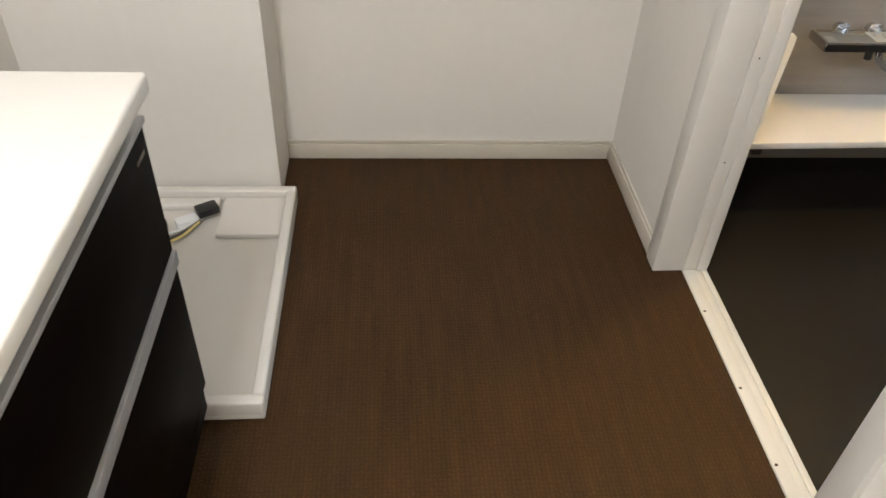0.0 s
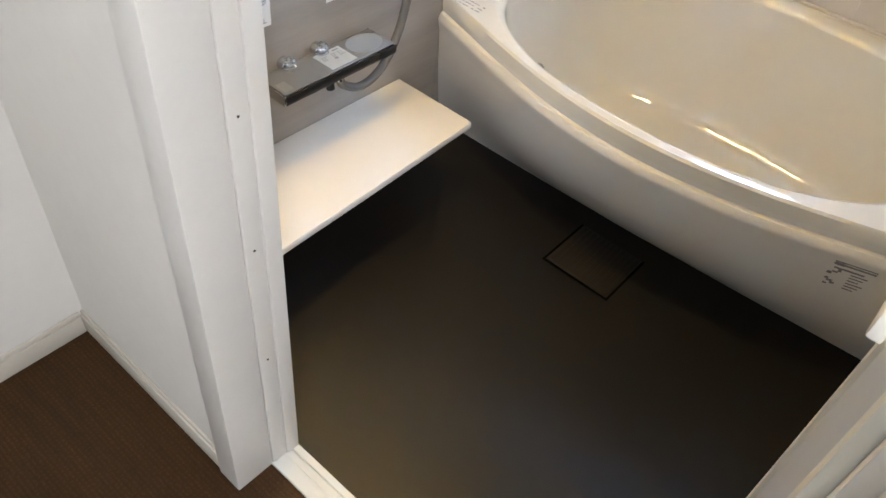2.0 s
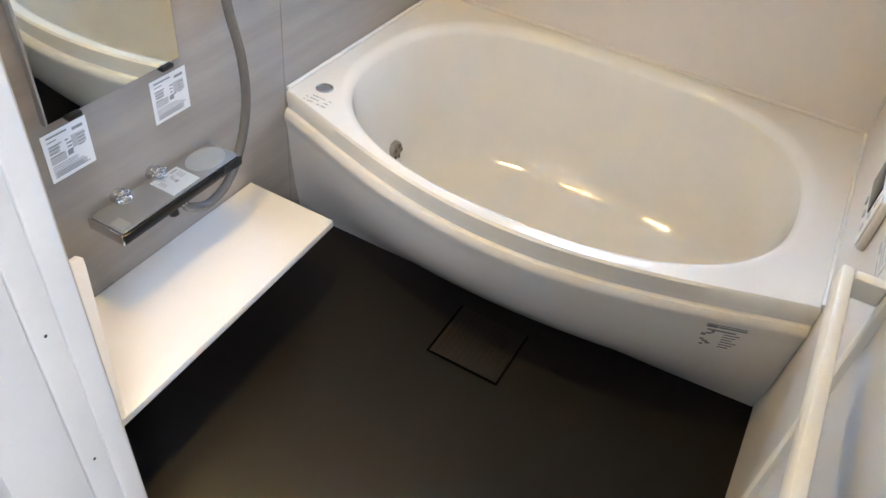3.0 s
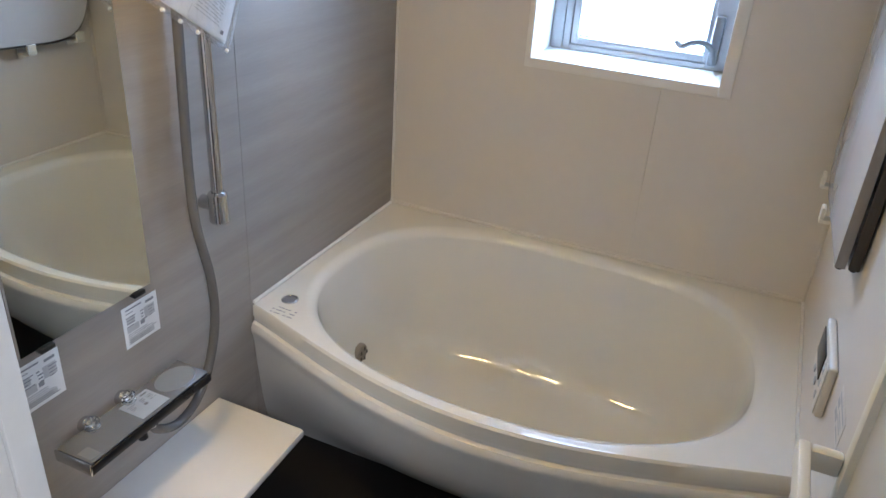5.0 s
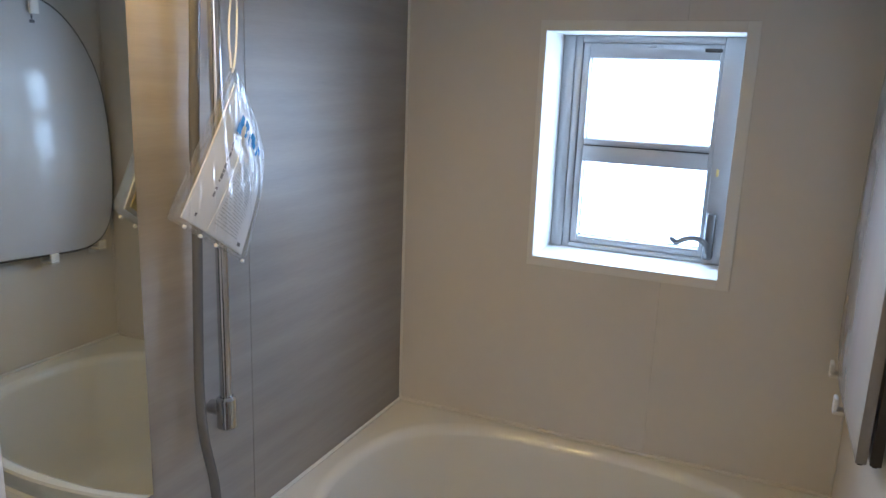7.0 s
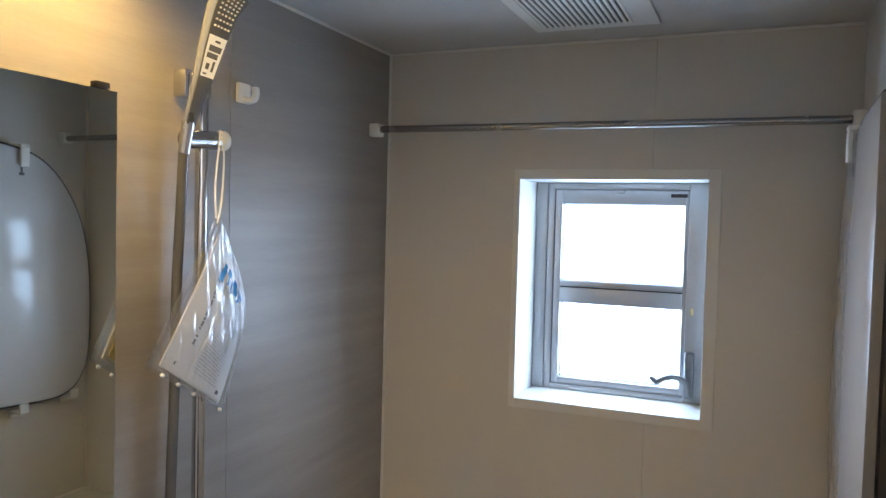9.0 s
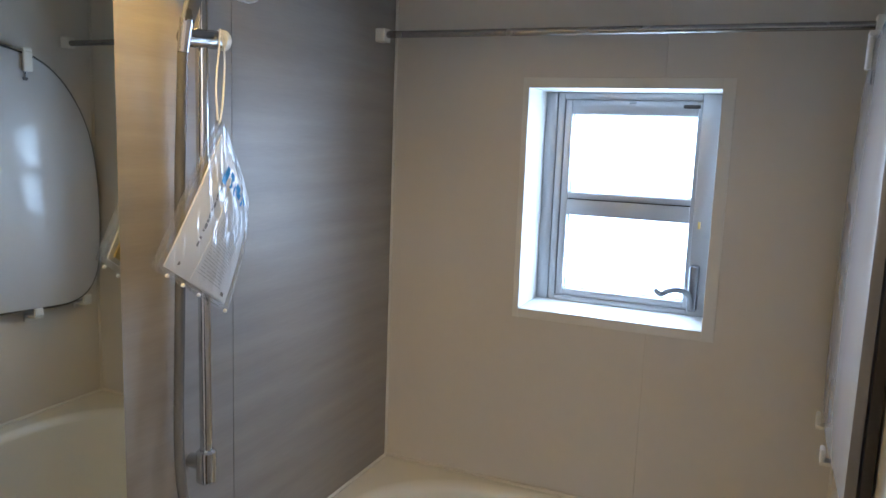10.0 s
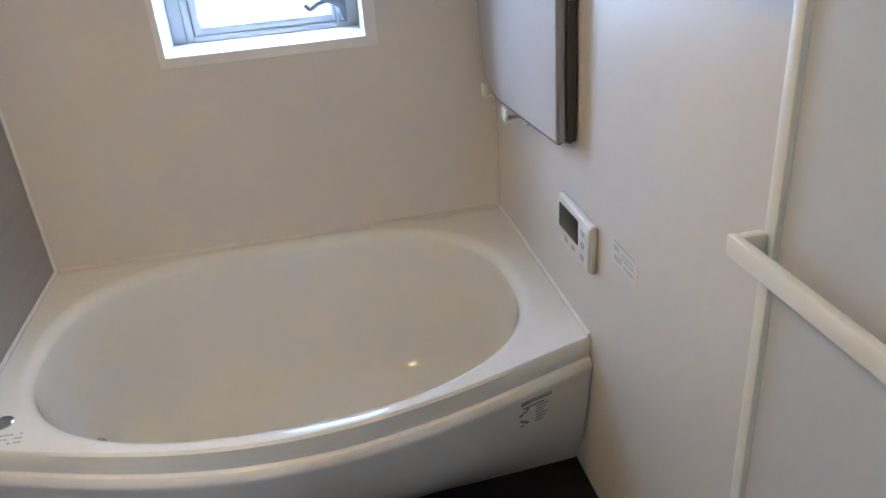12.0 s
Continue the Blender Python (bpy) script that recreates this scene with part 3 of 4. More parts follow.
    def skin_x(y, z):
        for (da, za, ka), (db, zb, kb) in zip(prof, prof[1:]):
            if zb <= z <= za:
                f = (za - z) / (za - zb)
                dx, k = da + (db - da) * f, ka + (kb - ka) * f
                return rim_x(y) * (1 - k) + foot_x(y) * k + dx
        return rim_x(y)
    marks = [(-1.205, 0.344, 0.084, 0.004), (-1.205, 0.336, 0.084, 0.005), (-1.207, 0.334, 0.020, 0.009), (-1.210, 0.322, 0.060, 0.005)]
    for k in range(6):
        marks.append((-1.246, 0.313 - 0.0095 * k, 0.034 - 0.006 * (k % 3), 0.0032))
    for a, b, w, h in ((0.0, 0.0, 0.010, 0.008), (0.008, 0.008, 0.012, 0.005), (0.018, 0.013, 0.007, 0.009), (0.002, -0.018, 0.008, 0.006), (0.008, -0.024, 0.012, 0.006),
                       (0.016, -0.030, 0.010, 0.006), (0.004, -0.036, 0.009, 0.005)):
        marks.append((-1.202 - a, 0.300 + b, w, h))
    for y0, z0, w, h in marks:
        bm = bmesh.new()
        vs = [bm.verts.new((skin_x(y, z) - off, y, z)) for off in (0.0062, 0.0070) for y, z in ((y0, z0), (y0 - w, z0), (y0 - w, z0 + h), (y0, z0 + h))]
        bm.faces.new(vs[4:])
        for i in range(4):
            bm.faces.new((vs[i], vs[(i + 1) % 4], vs[4 + (i + 1) % 4], vs[4 + i]))
        bmesh.ops.recalc_face_normals(bm, faces=bm.faces)
        part("print", bm, M_GREYPRINT, tub, "grey printed caution mark")


bathtub()

# drain cover in the floor
drain = thing("drain_cover", (1.05, -0.71, 0), "square charcoal drain cover set into the bath floor", "drain cover")
part("cover", B(0.963, 1.147, -0.807, -0.616, 0.0005, 0.0030, 0.001), M_DRAIN, drain, "brownish cover plate")
for k in range(12):
    y = -0.6235 - k * 0.0155
    part("rib", B(0.969, 1.141, y, y - 0.0105, 0.0031, 0.0042, 0.0005, 1), M_DRAIN, drain)
for x0, x1, y0, y1 in ((0.954, 0.961, -0.815, -0.608), (0.961, 1.15, -0.815, -0.809), (0.961, 1.15, -0.614, -0.608)):
    part("groove", B(x0, x1, y0, y1, 0.0002, 0.0012), M_GAP, drain, "dark gap round the cover")

# ---------------------------------------------------------------- counter, mirror, taps
shelf = thing("bath_counter", (0.6, 0, 0.236), "white low bath counter fixed to the wall", "bath counter")
part("counter_top", prism([(0.151, -0.0005), (1.012, -0.0005), (1.012, -0.268), (1.008, -0.274), (0.6, -0.288), (0.151, -0.300)], "z", 0.216, 0.238, 0.004), M_SHELF, shelf)
bm = bmesh.new()
tri = [(0.152, -0.290, 0.2385), (0.304, -0.290, 0.2385), (0.414, -0.130, 0.462), (0.418, -0.122, 0.476), (0.410, -0.119, 0.482), (0.152, -0.119, 0.482)]
lo = [bm.verts.new(p) for p in tri]
hi = [bm.verts.new((x, y + 0.009, z + 0.0)) for x, y, z in tri]
bm.faces.new(lo), bm.faces.new(hi)
for i in range(6):
    bm.faces.new((lo[i], lo[(i + 1) % 6], hi[(i + 1) % 6], hi[i]))
bmesh.ops.recalc_face_normals(bm, faces=bm.faces)
part("end_guard", bm, M_SHELF, shelf, "thin white slanted guard board")
part("bracket", B(0.35, 0.38, -0.22, -0.001, 0.15, 0.2155, 0.004), M_DARK, shelf)
part("bracket", B(0.80, 0.83, -0.22, -0.001, 0.15, 0.2155, 0.004), M_DARK, shelf)

mirror = thing("wall_mirror", (0.656, -0.004, 0.69), "tall frameless mirror clipped to the wood-grain wall", "mirror")
part("glass", B(0.494, 0.824, -0.012, -0.006, 0.690, 1.830, 0.0015, 1), M_MIRROR, mirror)
part("backing", B(0.496, 0.822, -0.0055, -0.0005, 0.692, 1.828), M_DARK, mirror, "dark mirror backing")
part("edge_strip", B(0.4895, 0.4938, -0.014, -0.0005, 0.690, 1.830), M_EDGE, mirror, "grey edge strip")
for x in (0.55, 0.785):
    part("clip", B(x - 0.016, x + 0.016, -0.018, -0.0005, 1.8305, 1.842, 0.002), M_BLACK, mirror, "black mirror clip")
    part("clip", B(x - 0.016, x + 0.016, -0.018, -0.0005, 0.679, 0.6895, 0.002), M_BLACK, mirror, "black mirror clip")


def label_sheet(x0, x1, z0, z1, label, rows):
    t = thing("sticker", (x0, 0, z0), label, "sticker", "instruction stickers")
    part("sheet", B(x0, x1, -0.0012, -0.0003, z0, z1), M_LABEL, t)
    writing(t, (x0, -0.0012, z0), (x1 - x0, 0, 0), (0, 0, z1 - z0), rows, M_FAINT, (0, -0.0005, 0))
    writing(t, (x0, -0.0012, z0), (x1 - x0, 0, 0), (0, 0, z1 - z0), [(0.08, 0.36, 0.34, 0.16), (0.60, 0.50, 0.30, 0.26), (0.10, 0.56, 0.22, 0.18), (0.12, 0.08, 0.70, 0.12)], M_PRINT, (0, -0.00025, 0))


def print_rows(seed):
    """Small unreadable lines and picture blocks, as shares of a sheet."""
    rnd = random.Random(seed)
    rows = [(0.10, 0.90, 0.45, 0.035), (0.10, 0.82, 0.20, 0.02), (0.66, 0.84, 0.24, 0.06)]
    for k in range(4):
        rows.append((0.08 + 0.02 * rnd.random(), 0.72 - 0.07 * k, 0.14 + 0.16 * rnd.random(), 0.022))
        rows.append((0.46 + 0.05 * rnd.random(), 0.71 - 0.075 * k, 0.06 + 0.10 * rnd.random(), 0.03))
        rows.append((0.72, 0.70 - 0.07 * k, 0.10 + 0.12 * rnd.random(), 0.02))
    rows.append((0.46, 0.40, 0.12, 0.10))
    for k in range(6):
        rows.append((0.08, 0.31 - 0.045 * k, 0.55 + 0.28 * rnd.random(), 0.016))
    return rows


ROWS = print_rows(5)
label_sheet(0.742, 0.844, 0.557, 0.660, "white printed instruction sticker below the mirror", print_rows(1))
label_sheet(0.478, 0.580, 0.560, 0.666, "white printed instruction sticker below the mirror", print_rows(2))


def shower_tap():
    t = thing("shower_tap", (0.69, 0, 0.44), "chrome shelf-shaped shower mixer with two clear knobs", "shower tap")
    part("body", B(0.522, 0.872, -0.1065, -0.012, 0.428, 0.450, 0.004), M_CHROME, t)
    part("top_plate", B(0.524, 0.870, -0.106, -0.014, 0.4505, 0.4535, 0.001), M_SHELFTOP, t, "silvery shelf top")
    part("front_strip", B(0.520, 0.874, -0.111, -0.1068, 0.427, 0.449, 0.001), M_BLACK, t, "black front strip")
    part("end_cap", B(0.517, 0.5215, -0.111, -0.012, 0.427, 0.4535, 0.0015), M_CHROME, t)
    for x in (0.60, 0.70):
        part("wall_pipe", rod((x, -0.0005, 0.458), (x, -0.03, 0.458), 0.017), M_CHROME, t)
        k = part("knob", disc_lathe([(0.001, -0.002), (0.013, 0), (0.017, 0.006), (0.013, 0.013), (0.017, 0.020), (0.010, 0.026), (0.001, 0.027)], (x, -0.030, 0.4545), "z", 10), M_CLEAR, t,
                 "faceted clear knob")
        part("knob_core", rod((x, -0.030, 0.4538), (x, -0.030, 0.468), 0.007, 10), M_CHROME, k)
    part("spout", rod((0.672, -0.085, 0.4275), (0.672, -0.090, 0.395), 0.011), M_BLACK, t, "dark spout")
    part("hose_joint", rod((0.702, -0.085, 0.4275), (0.704, -0.085, 0.405), 0.011), M_CHROME, t)
    part("sticker", B(0.530, 0.556, -0.098, -0.062, 0.4537, 0.4541), M_SILVER, t, "small pale blue sticker")
    ov = disc_lathe([(0.001, 0.0), (0.045, 0.0), (0.045, 0.0006), (0.001, 0.0008)], (0, 0, 0), "z", 28)
    bmesh.ops.transform(ov, matrix=Matrix.Translation((0.812, -0.058, 0.4537)) @ Matrix.Diagonal((1.15, 0.85, 1, 1)), verts=ov.verts)
    part("sticker", ov, M_OVAL, t, "pale blue oval sticker")
    s = part("sticker", B(0.672, 0.752, -0.098, -0.028, 0.4537, 0.4541), M_BLUELABEL, t, "pale blue printed sticker")
    writing(s, (0.672, -0.098, 0.4541), (0.08, 0, 0), (0, 0.07, 0), ROWS[2:16], M_GREYPRINT, (0, 0, 0.0003))


shower_tap()


def shower():
    t = thing("hand_shower", (1.017, 0, 0.78), "chrome hand shower on a slide bar with grey hose", "shower")
    part("slide_bar", rod((1.017, -0.05, 0.80), (1.017, -0.05, 1.885), 0.0135), M_CHROME, t, "chrome slide bar")
    part("bar_foot", rod((1.017, -0.05, 0.770), (1.017, -0.05, 0.850), 0.0225, 24), M_CHROME, t)
    part("wall_mount", rod((1.017, -0.0005, 0.815), (1.017, -0.045, 0.815), 0.017, 20), M_CHROME, t)
    part("bar_top", rod((1.017, -0.05, 1.845), (1.017, -0.05, 1.905), 0.0185, 24), M_CHROME, t)
    part("wall_mount", B(0.982, 1.052, -0.036, -0.0005, 1.846, 1.904, 0.004), M_CHROME, t)
    h = part("holder", rod((0.955, -0.055, 1.753), (1.062, -0.055, 1.760), 0.020, 24), M_STEEL, t, "grey sliding holder")
    part("knob", rod((1.0625, -0.055, 1.760), (1.085, -0.055, 1.762), 0.022, 24), M_PLASTIC, h, "clear white knob")
    part("socket", tube([(0.936, -0.074, 1.722), (0.935, -0.086, 1.785)], 0.012, 16, radii=[0.0115, 0.0135]), M_CHROME, h)
    part("neck", rod((0.958, -0.058, 1.753), (0.936, -0.078, 1.755), 0.010), M_CHROME, h)
    axis = [Vector(p) for p in ((0.935, -0.076, 1.735), (0.935, -0.092, 1.79), (0.938, -0.115, 1.86), (0.943, -0.134, 1.93), (0.949, -0.155, 2.0), (0.957, -0.174, 2.045))]
    pts = smooth_path(axis, 6)
    rad = [0.0105 + 0.0335 * (i / (len(pts) - 1)) ** 1.25 for i in range(len(pts))]
    pts.append(pts[-1] + Vector((0.003, -0.006, 0.010)))
    rad.append(0.034)
    hd = part("shower_head", tube(pts, 0.02, 24, radii=rad, flat=0.42, side=(1.0, -0.3, 0.0)), M_SILVER, t, "flat silver shower head")
    # dark grey face let into the front, then the spray nozzles
    n0 = len(pts) - 1
    cen, wid = [], []
    for i in range(5, n0):
        f = (i - 5) / (n0 - 5)
        d = (pts[i + 1] - pts[i - 1]).normalized()
        sd = Vector((1.0, -0.3, 0.0))
        sd = (sd - d * sd.dot(d)).normalized()
        out = d.cross(sd)
        out = out if out.y < 0 else -out
        cen.append((pts[i] + out * rad[i] * 0.40, sd, out))
        wid.append(rad[i] * 0.74)
    fb = bmesh.new()
    strip = [[fb.verts.new(c + s_ * w_ * a + o_ * b) for a, b in ((-1, -0.002), (-1, 0.0012), (-0.5, 0.0026), (0.5, 0.0026), (1, 0.0012), (1, -0.002))] for (c, s_, o_), w_ in zip(cen, wid)]
    for r0, r1 in zip(strip, strip[1:]):
        for k in range(5):
            fb.faces.new((r0[k], r0[k + 1], r1[k + 1], r1[k]))
    fb.faces.new(strip[0])
    fb.faces.new(strip[-1])
    bmesh.ops.recalc_face_normals(fb, faces=fb.faces)
    part("face", fb, M_FACE, hd, "dark grey spray face")

    def on_face(f, a, lift):
        """A point on the face: f along it from the grip, a across it from -1 to 1."""
        g = f * (len(cen) - 1)
        k = min(int(g), len(cen) - 2)
        m = g - k
        (c, sd, out), (c2, sd2, out2) = cen[k], cen[k + 1]
        return c.lerp(c2, m) + sd.lerp(sd2, m) * (wid[k] * (1 - m) + wid[k + 1] * m) * a + out.lerp(out2, m) * lift
    bm = bmesh.new()
    for i in range(5):
        for j in range(8):
            f, a = 0.66 + 0.042 * j, -0.66 + 0.33 * i
            tube([on_face(f, a, 0.001), on_face(f, a, 0.0048)], 0.0022, 6, bm)
    part("nozzles", bm, M_PLASTIC, hd, "rows of pale nozzles")

    def patch(f0, f1, a0, a1, lift):
        pb = bmesh.new()
        n = 8
        rows = [[pb.verts.new(on_face(f0 + (f1 - f0) * i / n, a, lift)) for a in (a0, (a0 + a1) / 2, a1)] for i in range(n + 1)]
        for r0, r1 in zip(rows, rows[1:]):
            for k in range(2):
                pb.faces.new((r0[k], r0[k + 1], r1[k + 1], r1[k]))
        return pb
    st = part("sticker", patch(0.33, 0.60, -0.92, 0.92, 0.0030), M_LABEL, hd, "white printed sticker")
    for f0, f1, a0, a1 in ((0.56, 0.575, -0.2, 0.35), (0.50, 0.54, -0.65, 0.7), (0.455, 0.49, -0.7, 0.55), (0.38, 0.42, -0.55, -0.1), (0.37, 0.44, 0.2, 0.5), (0.345, 0.355, -0.7, -0.2)):
        part("print", patch(f0, f1, a0, a1, 0.0034), M_INK, st, "dark printed marks")
    hose = smooth_path([(0.704, -0.085, 0.41), (0.720, -0.086, 0.385), (0.775, -0.088, 0.360), (0.845, -0.085, 0.378), (0.905, -0.080, 0.445), (0.940, -0.078, 0.550),
                        (0.942, -0.075, 0.665), (0.930, -0.060, 0.790), (0.938, -0.045, 0.90), (0.952, -0.036, 1.06), (0.962, -0.033, 1.24), (0.964, -0.034, 1.45),
                        (0.950, -0.056, 1.62), (0.936, -0.074, 1.722)], 10)
    part("hose", tube(hose, 0.0108, 22), M_HOSE, t, "smooth grey shower hose")


shower()


# ---------------------------------------------------------------- manual in a clear bag, hung on the holder
def bag():
    t = thing("manual_bag", (1.04, -0.06, 1.77), "clear plastic bag of printed manuals hung by a string", "plastic bag")
    A, Lc, Bc, R = Vector((1.012, -0.096, 1.588)), Vector((0.834, -0.082, 1.301)), Vector((1.018, -0.102, 1.180)), Vector((1.166, -0.074, 1.394))

    def sheet(n, off, bulge, k0=0.0, k1=1.0, fold=0.0, v0=None, v1=None):
        """A quad patch between the four corners, bulged towards the room."""
        grid = []
        for i in range(n + 1):
            row = []
            for j in range(n + 1):
                u, v = k0 + (k1 - k0) * i / n, (k0 if v0 is None else v0) + ((k1 if v1 is None else v1) - (k0 if v0 is None else v0)) * j / n
                sh = 1 - 0.20 * ((1 - u) * v) ** 2.2  # the rounded outer corner
                u, v = 1 - (1 - u) * sh, v * sh
                p = A * (1 - u) * (1 - v) + Lc * u * (1 - v) + Bc * u * v + R * (1 - u) * v
                w = math.sin(math.pi * u) * math.sin(math.pi * v)
                c = v - 0.75 * u
                ripple = math.sin(31 * c + 2.2 * math.sin(6 * u)) + 0.6 * math.sin(57 * c + 3 * math.sin(9 * u + 1)) + 0.3 * math.sin(23 * u + 11 * v)
                row.append(p + Vector((0.0, -1, 0.1)) * (off + bulge * w + fold * ripple * w))
            grid.append(row)
        return grid

    def skin(front, back):
        bm = bmesh.new()
        n = len(front) - 1
        f = [[bm.verts.new(p) for p in r] for r in front]
        b = [[bm.verts.new(p) for p in r] for r in back]
        for i in range(n):
            for j in range(n):
                bm.faces.new((f[i][j], f[i + 1][j], f[i + 1][j + 1], f[i][j + 1]))
                bm.faces.new((b[i][j], b[i][j + 1], b[i + 1][j + 1], b[i + 1][j]))
        for i in range(n):
            for x, y in (((i, 0), (i + 1, 0)), ((i, n), (i + 1, n)), ((0, i), (0, i + 1)), ((n, i), (n, i + 1))):
                bm.faces.new((f[x[0]][x[1]], f[y[0]][y[1]], b[y[0]][y[1]], b[x[0]][x[1]]))
        bmesh.ops.recalc_face_normals(bm, faces=bm.faces)
        return bm
    part("film", skin(sheet(56, 0.012, 0.024, fold=0.0022), sheet(56, -0.006, -0.002)), M_FILM, t, "crinkled clear plastic film")
    part("manual", skin(sheet(16, 0.004, 0.018, 0.03, 0.96, v0=0.10), sheet(16, 0.001, 0.012, 0.03, 0.96, v0=0.10)), M_LABEL, t, "white printed booklet")
    part("leaflet", skin(sheet(16, 0.0062, 0.018, 0.07, 0.95, v0=0.42, v1=0.95), sheet(16, 0.0046, 0.018, 0.07, 0.95, v0=0.42, v1=0.95)), M_LABEL, t, "white folded leaflet")
    part("folder", skin(sheet(8, -0.001, 0.001, 0.07, 0.93, v0=0.14), sheet(8, -0.004, -0.002, 0.07, 0.93, v0=0.14)), M_YELLOW, t, "yellow back cover")
    on_page = sheet(120, 0.0070, 0.0184, 0.05, 0.96)
    on_film = sheet(40, 0.0156, 0.0240, 0.05, 0.96, fold=0.0022)

    def bars(name, rows, m, label, g):
        bm = bmesh.new()
        for i0, i1, j0, j1 in rows:
            vs = {(i, j): bm.verts.new(g[i][j]) for i in range(i0, i1 + 1) for j in range(j0, j1 + 1)}
            for i in range(i0, i1):
                for j in range(j0, j1):
                    bm.faces.new((vs[i, j], vs[i + 1, j], vs[i + 1, j + 1], vs[i, j + 1]))
        part(name, bm, m, t, label)
    bars("title", [(i0 + 3, i1 + 4, j0 - 11, j1 - 11) for i0, i1, j0, j1 in ((2, 4, 20, 22), (5, 7, 19, 22), (2, 3, 23, 26), (4, 6, 24, 25), (3, 7, 27, 28), (2, 3, 29, 32), (4, 5, 30, 33), (2, 6, 34, 35),
                                                                   (2, 3, 36, 39), (4, 6, 37, 38))], M_BLUE, "blue printed title marks", on_film)
    rnd = random.Random(8)
    rows, i = [], 16
    while i < 88:
        w = rnd.choice((2, 2, 3, 5))
        rows.append((i, i + w, 31 + rnd.randint(0, 1), 33 + rnd.randint(0, 2)))
        i += w + rnd.choice((1, 2, 5))
    bars("print_marks", rows, M_GREYPRINT, "small dark print marks", on_page)
    rows = []
    for i in range(46, 112, 3):
        j = 53
        while j < 98:
            w = rnd.randint(4, 12)
            rows.append((i, i + 1, j, min(j + w, 100)))
            j += w + rnd.randint(1, 3)
    bars("print_line", rows, M_PRINT, "faint grey print", on_page)
    bars("mark", [(111, 115, 104, 110)], M_INK, "small dark printed mark", on_page)
    bars("mark", [(111, 114, 21, 24)], M_INK, "small dark printed mark", on_page)
    s = smooth_path([(1.046, -0.079, 1.770), (1.052, -0.081, 1.72), (1.036, -0.090, 1.64), (1.022, -0.096, 1.60), (1.012, -0.098, 1.58)], 6)
    part("string", tube(s, 0.0022, 6), M_PLASTIC, t, "white hanging string")
    s = smooth_path([(1.046, -0.075, 1.781), (1.030, -0.085, 1.74), (1.012, -0.092, 1.66), (1.010, -0.097, 1.59)], 6)
    part("string", tube(s, 0.0022, 6), M_PLASTIC, t, "white hanging string")
    for a, b in ((0.94, 0.97), (0.55, 0.58), (0.33, 0.36), (0.12, 0.15)):
        p, q = Lc.lerp(Bc, a), Lc.lerp(Bc, b)
        part("seal", rod(p + Vector((0, -0.012, -0.003)), q + Vector((0, -0.012, -0.003)), 0.004, 8), M_PLASTIC, t)


bag()

# ---------------------------------------------------------------- hook, clothes rail, ceiling vent, lamp
hook = thing("wall_hook", (1.21, 0, 1.89), "small white plastic hook on the wood-grain wall", "wall hook")
part("plate", B(1.188, 1.236, -0.010, -0.0005, 1.866, 1.914, 0.004), M_PLASTIC, hook)
part("hook", tube(smooth_path([(1.212, -0.010, 1.876), (1.213, -0.024, 1.871), (1.214, -0.036, 1.876), (1.214, -0.040, 1.890), (1.214, -0.038, 1.902)], 6), 0.013, 14, flat=0.55, side=(1, 0, 0)), M_PLASTIC, hook)

rail = thing("clothes_rail", (1.868, -0.7, 1.88), "stainless steel clothes rail across the bath", "clothes rail")
part("bar", rod((1.868, -0.012, 1.881), (1.868, -1.388, 1.876), 0.0108, 20), M_STEEL, rail)
for y0, y1 in ((-0.0005, -0.035), (-1.3995, -1.365)):
    part("socket", B(1.848, 1.888, y0, y1, 1.858, 1.899, 0.004, 3), M_PLASTIC, rail, "white square end socket")

vent = thing("ceiling_vent", (1.66, -0.7, HB), "white ceiling ventilation unit with a slatted grille", "ceiling vent")
part("frame", prism([(1.38, -0.555), (1.815, -0.555), (1.815, -0.895), (1.38, -0.895)], "z", HB - 0.010, HB - 0.0005, 0.003), M_PLASTIC, vent)
part("backing", B(1.45, 1.757, -0.590, -0.83, HB - 0.0125, HB - 0.0105), M_DARK, vent)
for k in range(16):
    y = -0.595 - k * 0.0153
    part("slat", B(1.45, 1.757, y, y - 0.008, HB - 0.017, HB - 0.013, 0.001, 1), M_PLASTIC, vent)

lx, ly = LAMP_AT
lamp = thing("bath_ceiling_lamp", (lx, ly, HB), "slim warm lamp in a white housing on the bath ceiling", "ceiling lamp")
part("housing", B(lx - 0.058, lx + 0.058, ly - 0.132, ly + 0.132, HB - 0.006, HB - 0.0005, 0.002), M_PLASTIC, lamp)
for sx in (-1, 1):
    part("side", B(lx + sx * 0.053, lx + sx * 0.058, ly - 0.132, ly + 0.132, HB - 0.034, HB - 0.0062, 0.001, 1), M_PLASTIC, lamp)
    part("end", B(lx - 0.0528, lx + 0.0528, ly + sx * 0.127, ly + sx * 0.132, HB - 0.034, HB - 0.0062, 0.001, 1), M_PLASTIC, lamp)
part("lens", B(lx - 0.034, lx + 0.034, ly - 0.108, ly + 0.108, HB - 0.017, HB - 0.0063, 0.003), M_LAMP, lamp, "glowing warm lens")

# assumed fixture to go with the washroom fill; its place is made up
clamp = thing("assumed_ceiling_light", (-1.15, -2.25, HW), "assumed round white washroom ceiling light, added out of view", "ceiling light")
part("base", disc_lathe([(0.001, 0.0), (0.19, 0.0), (0.19, -0.02), (0.001, -0.02)], (-1.15, -2.25, HW - 0.0005), "z", 40), M_PLASTIC, clamp)
part("diffuser", disc_lathe([(0.18, -0.0205), (0.18, -0.03), (0.16, -0.042), (0.001, -0.05)], (-1.15, -2.25, HW - 0.0005), "z", 40), M_LAMP2, clamp, "added glowing white diffuser")


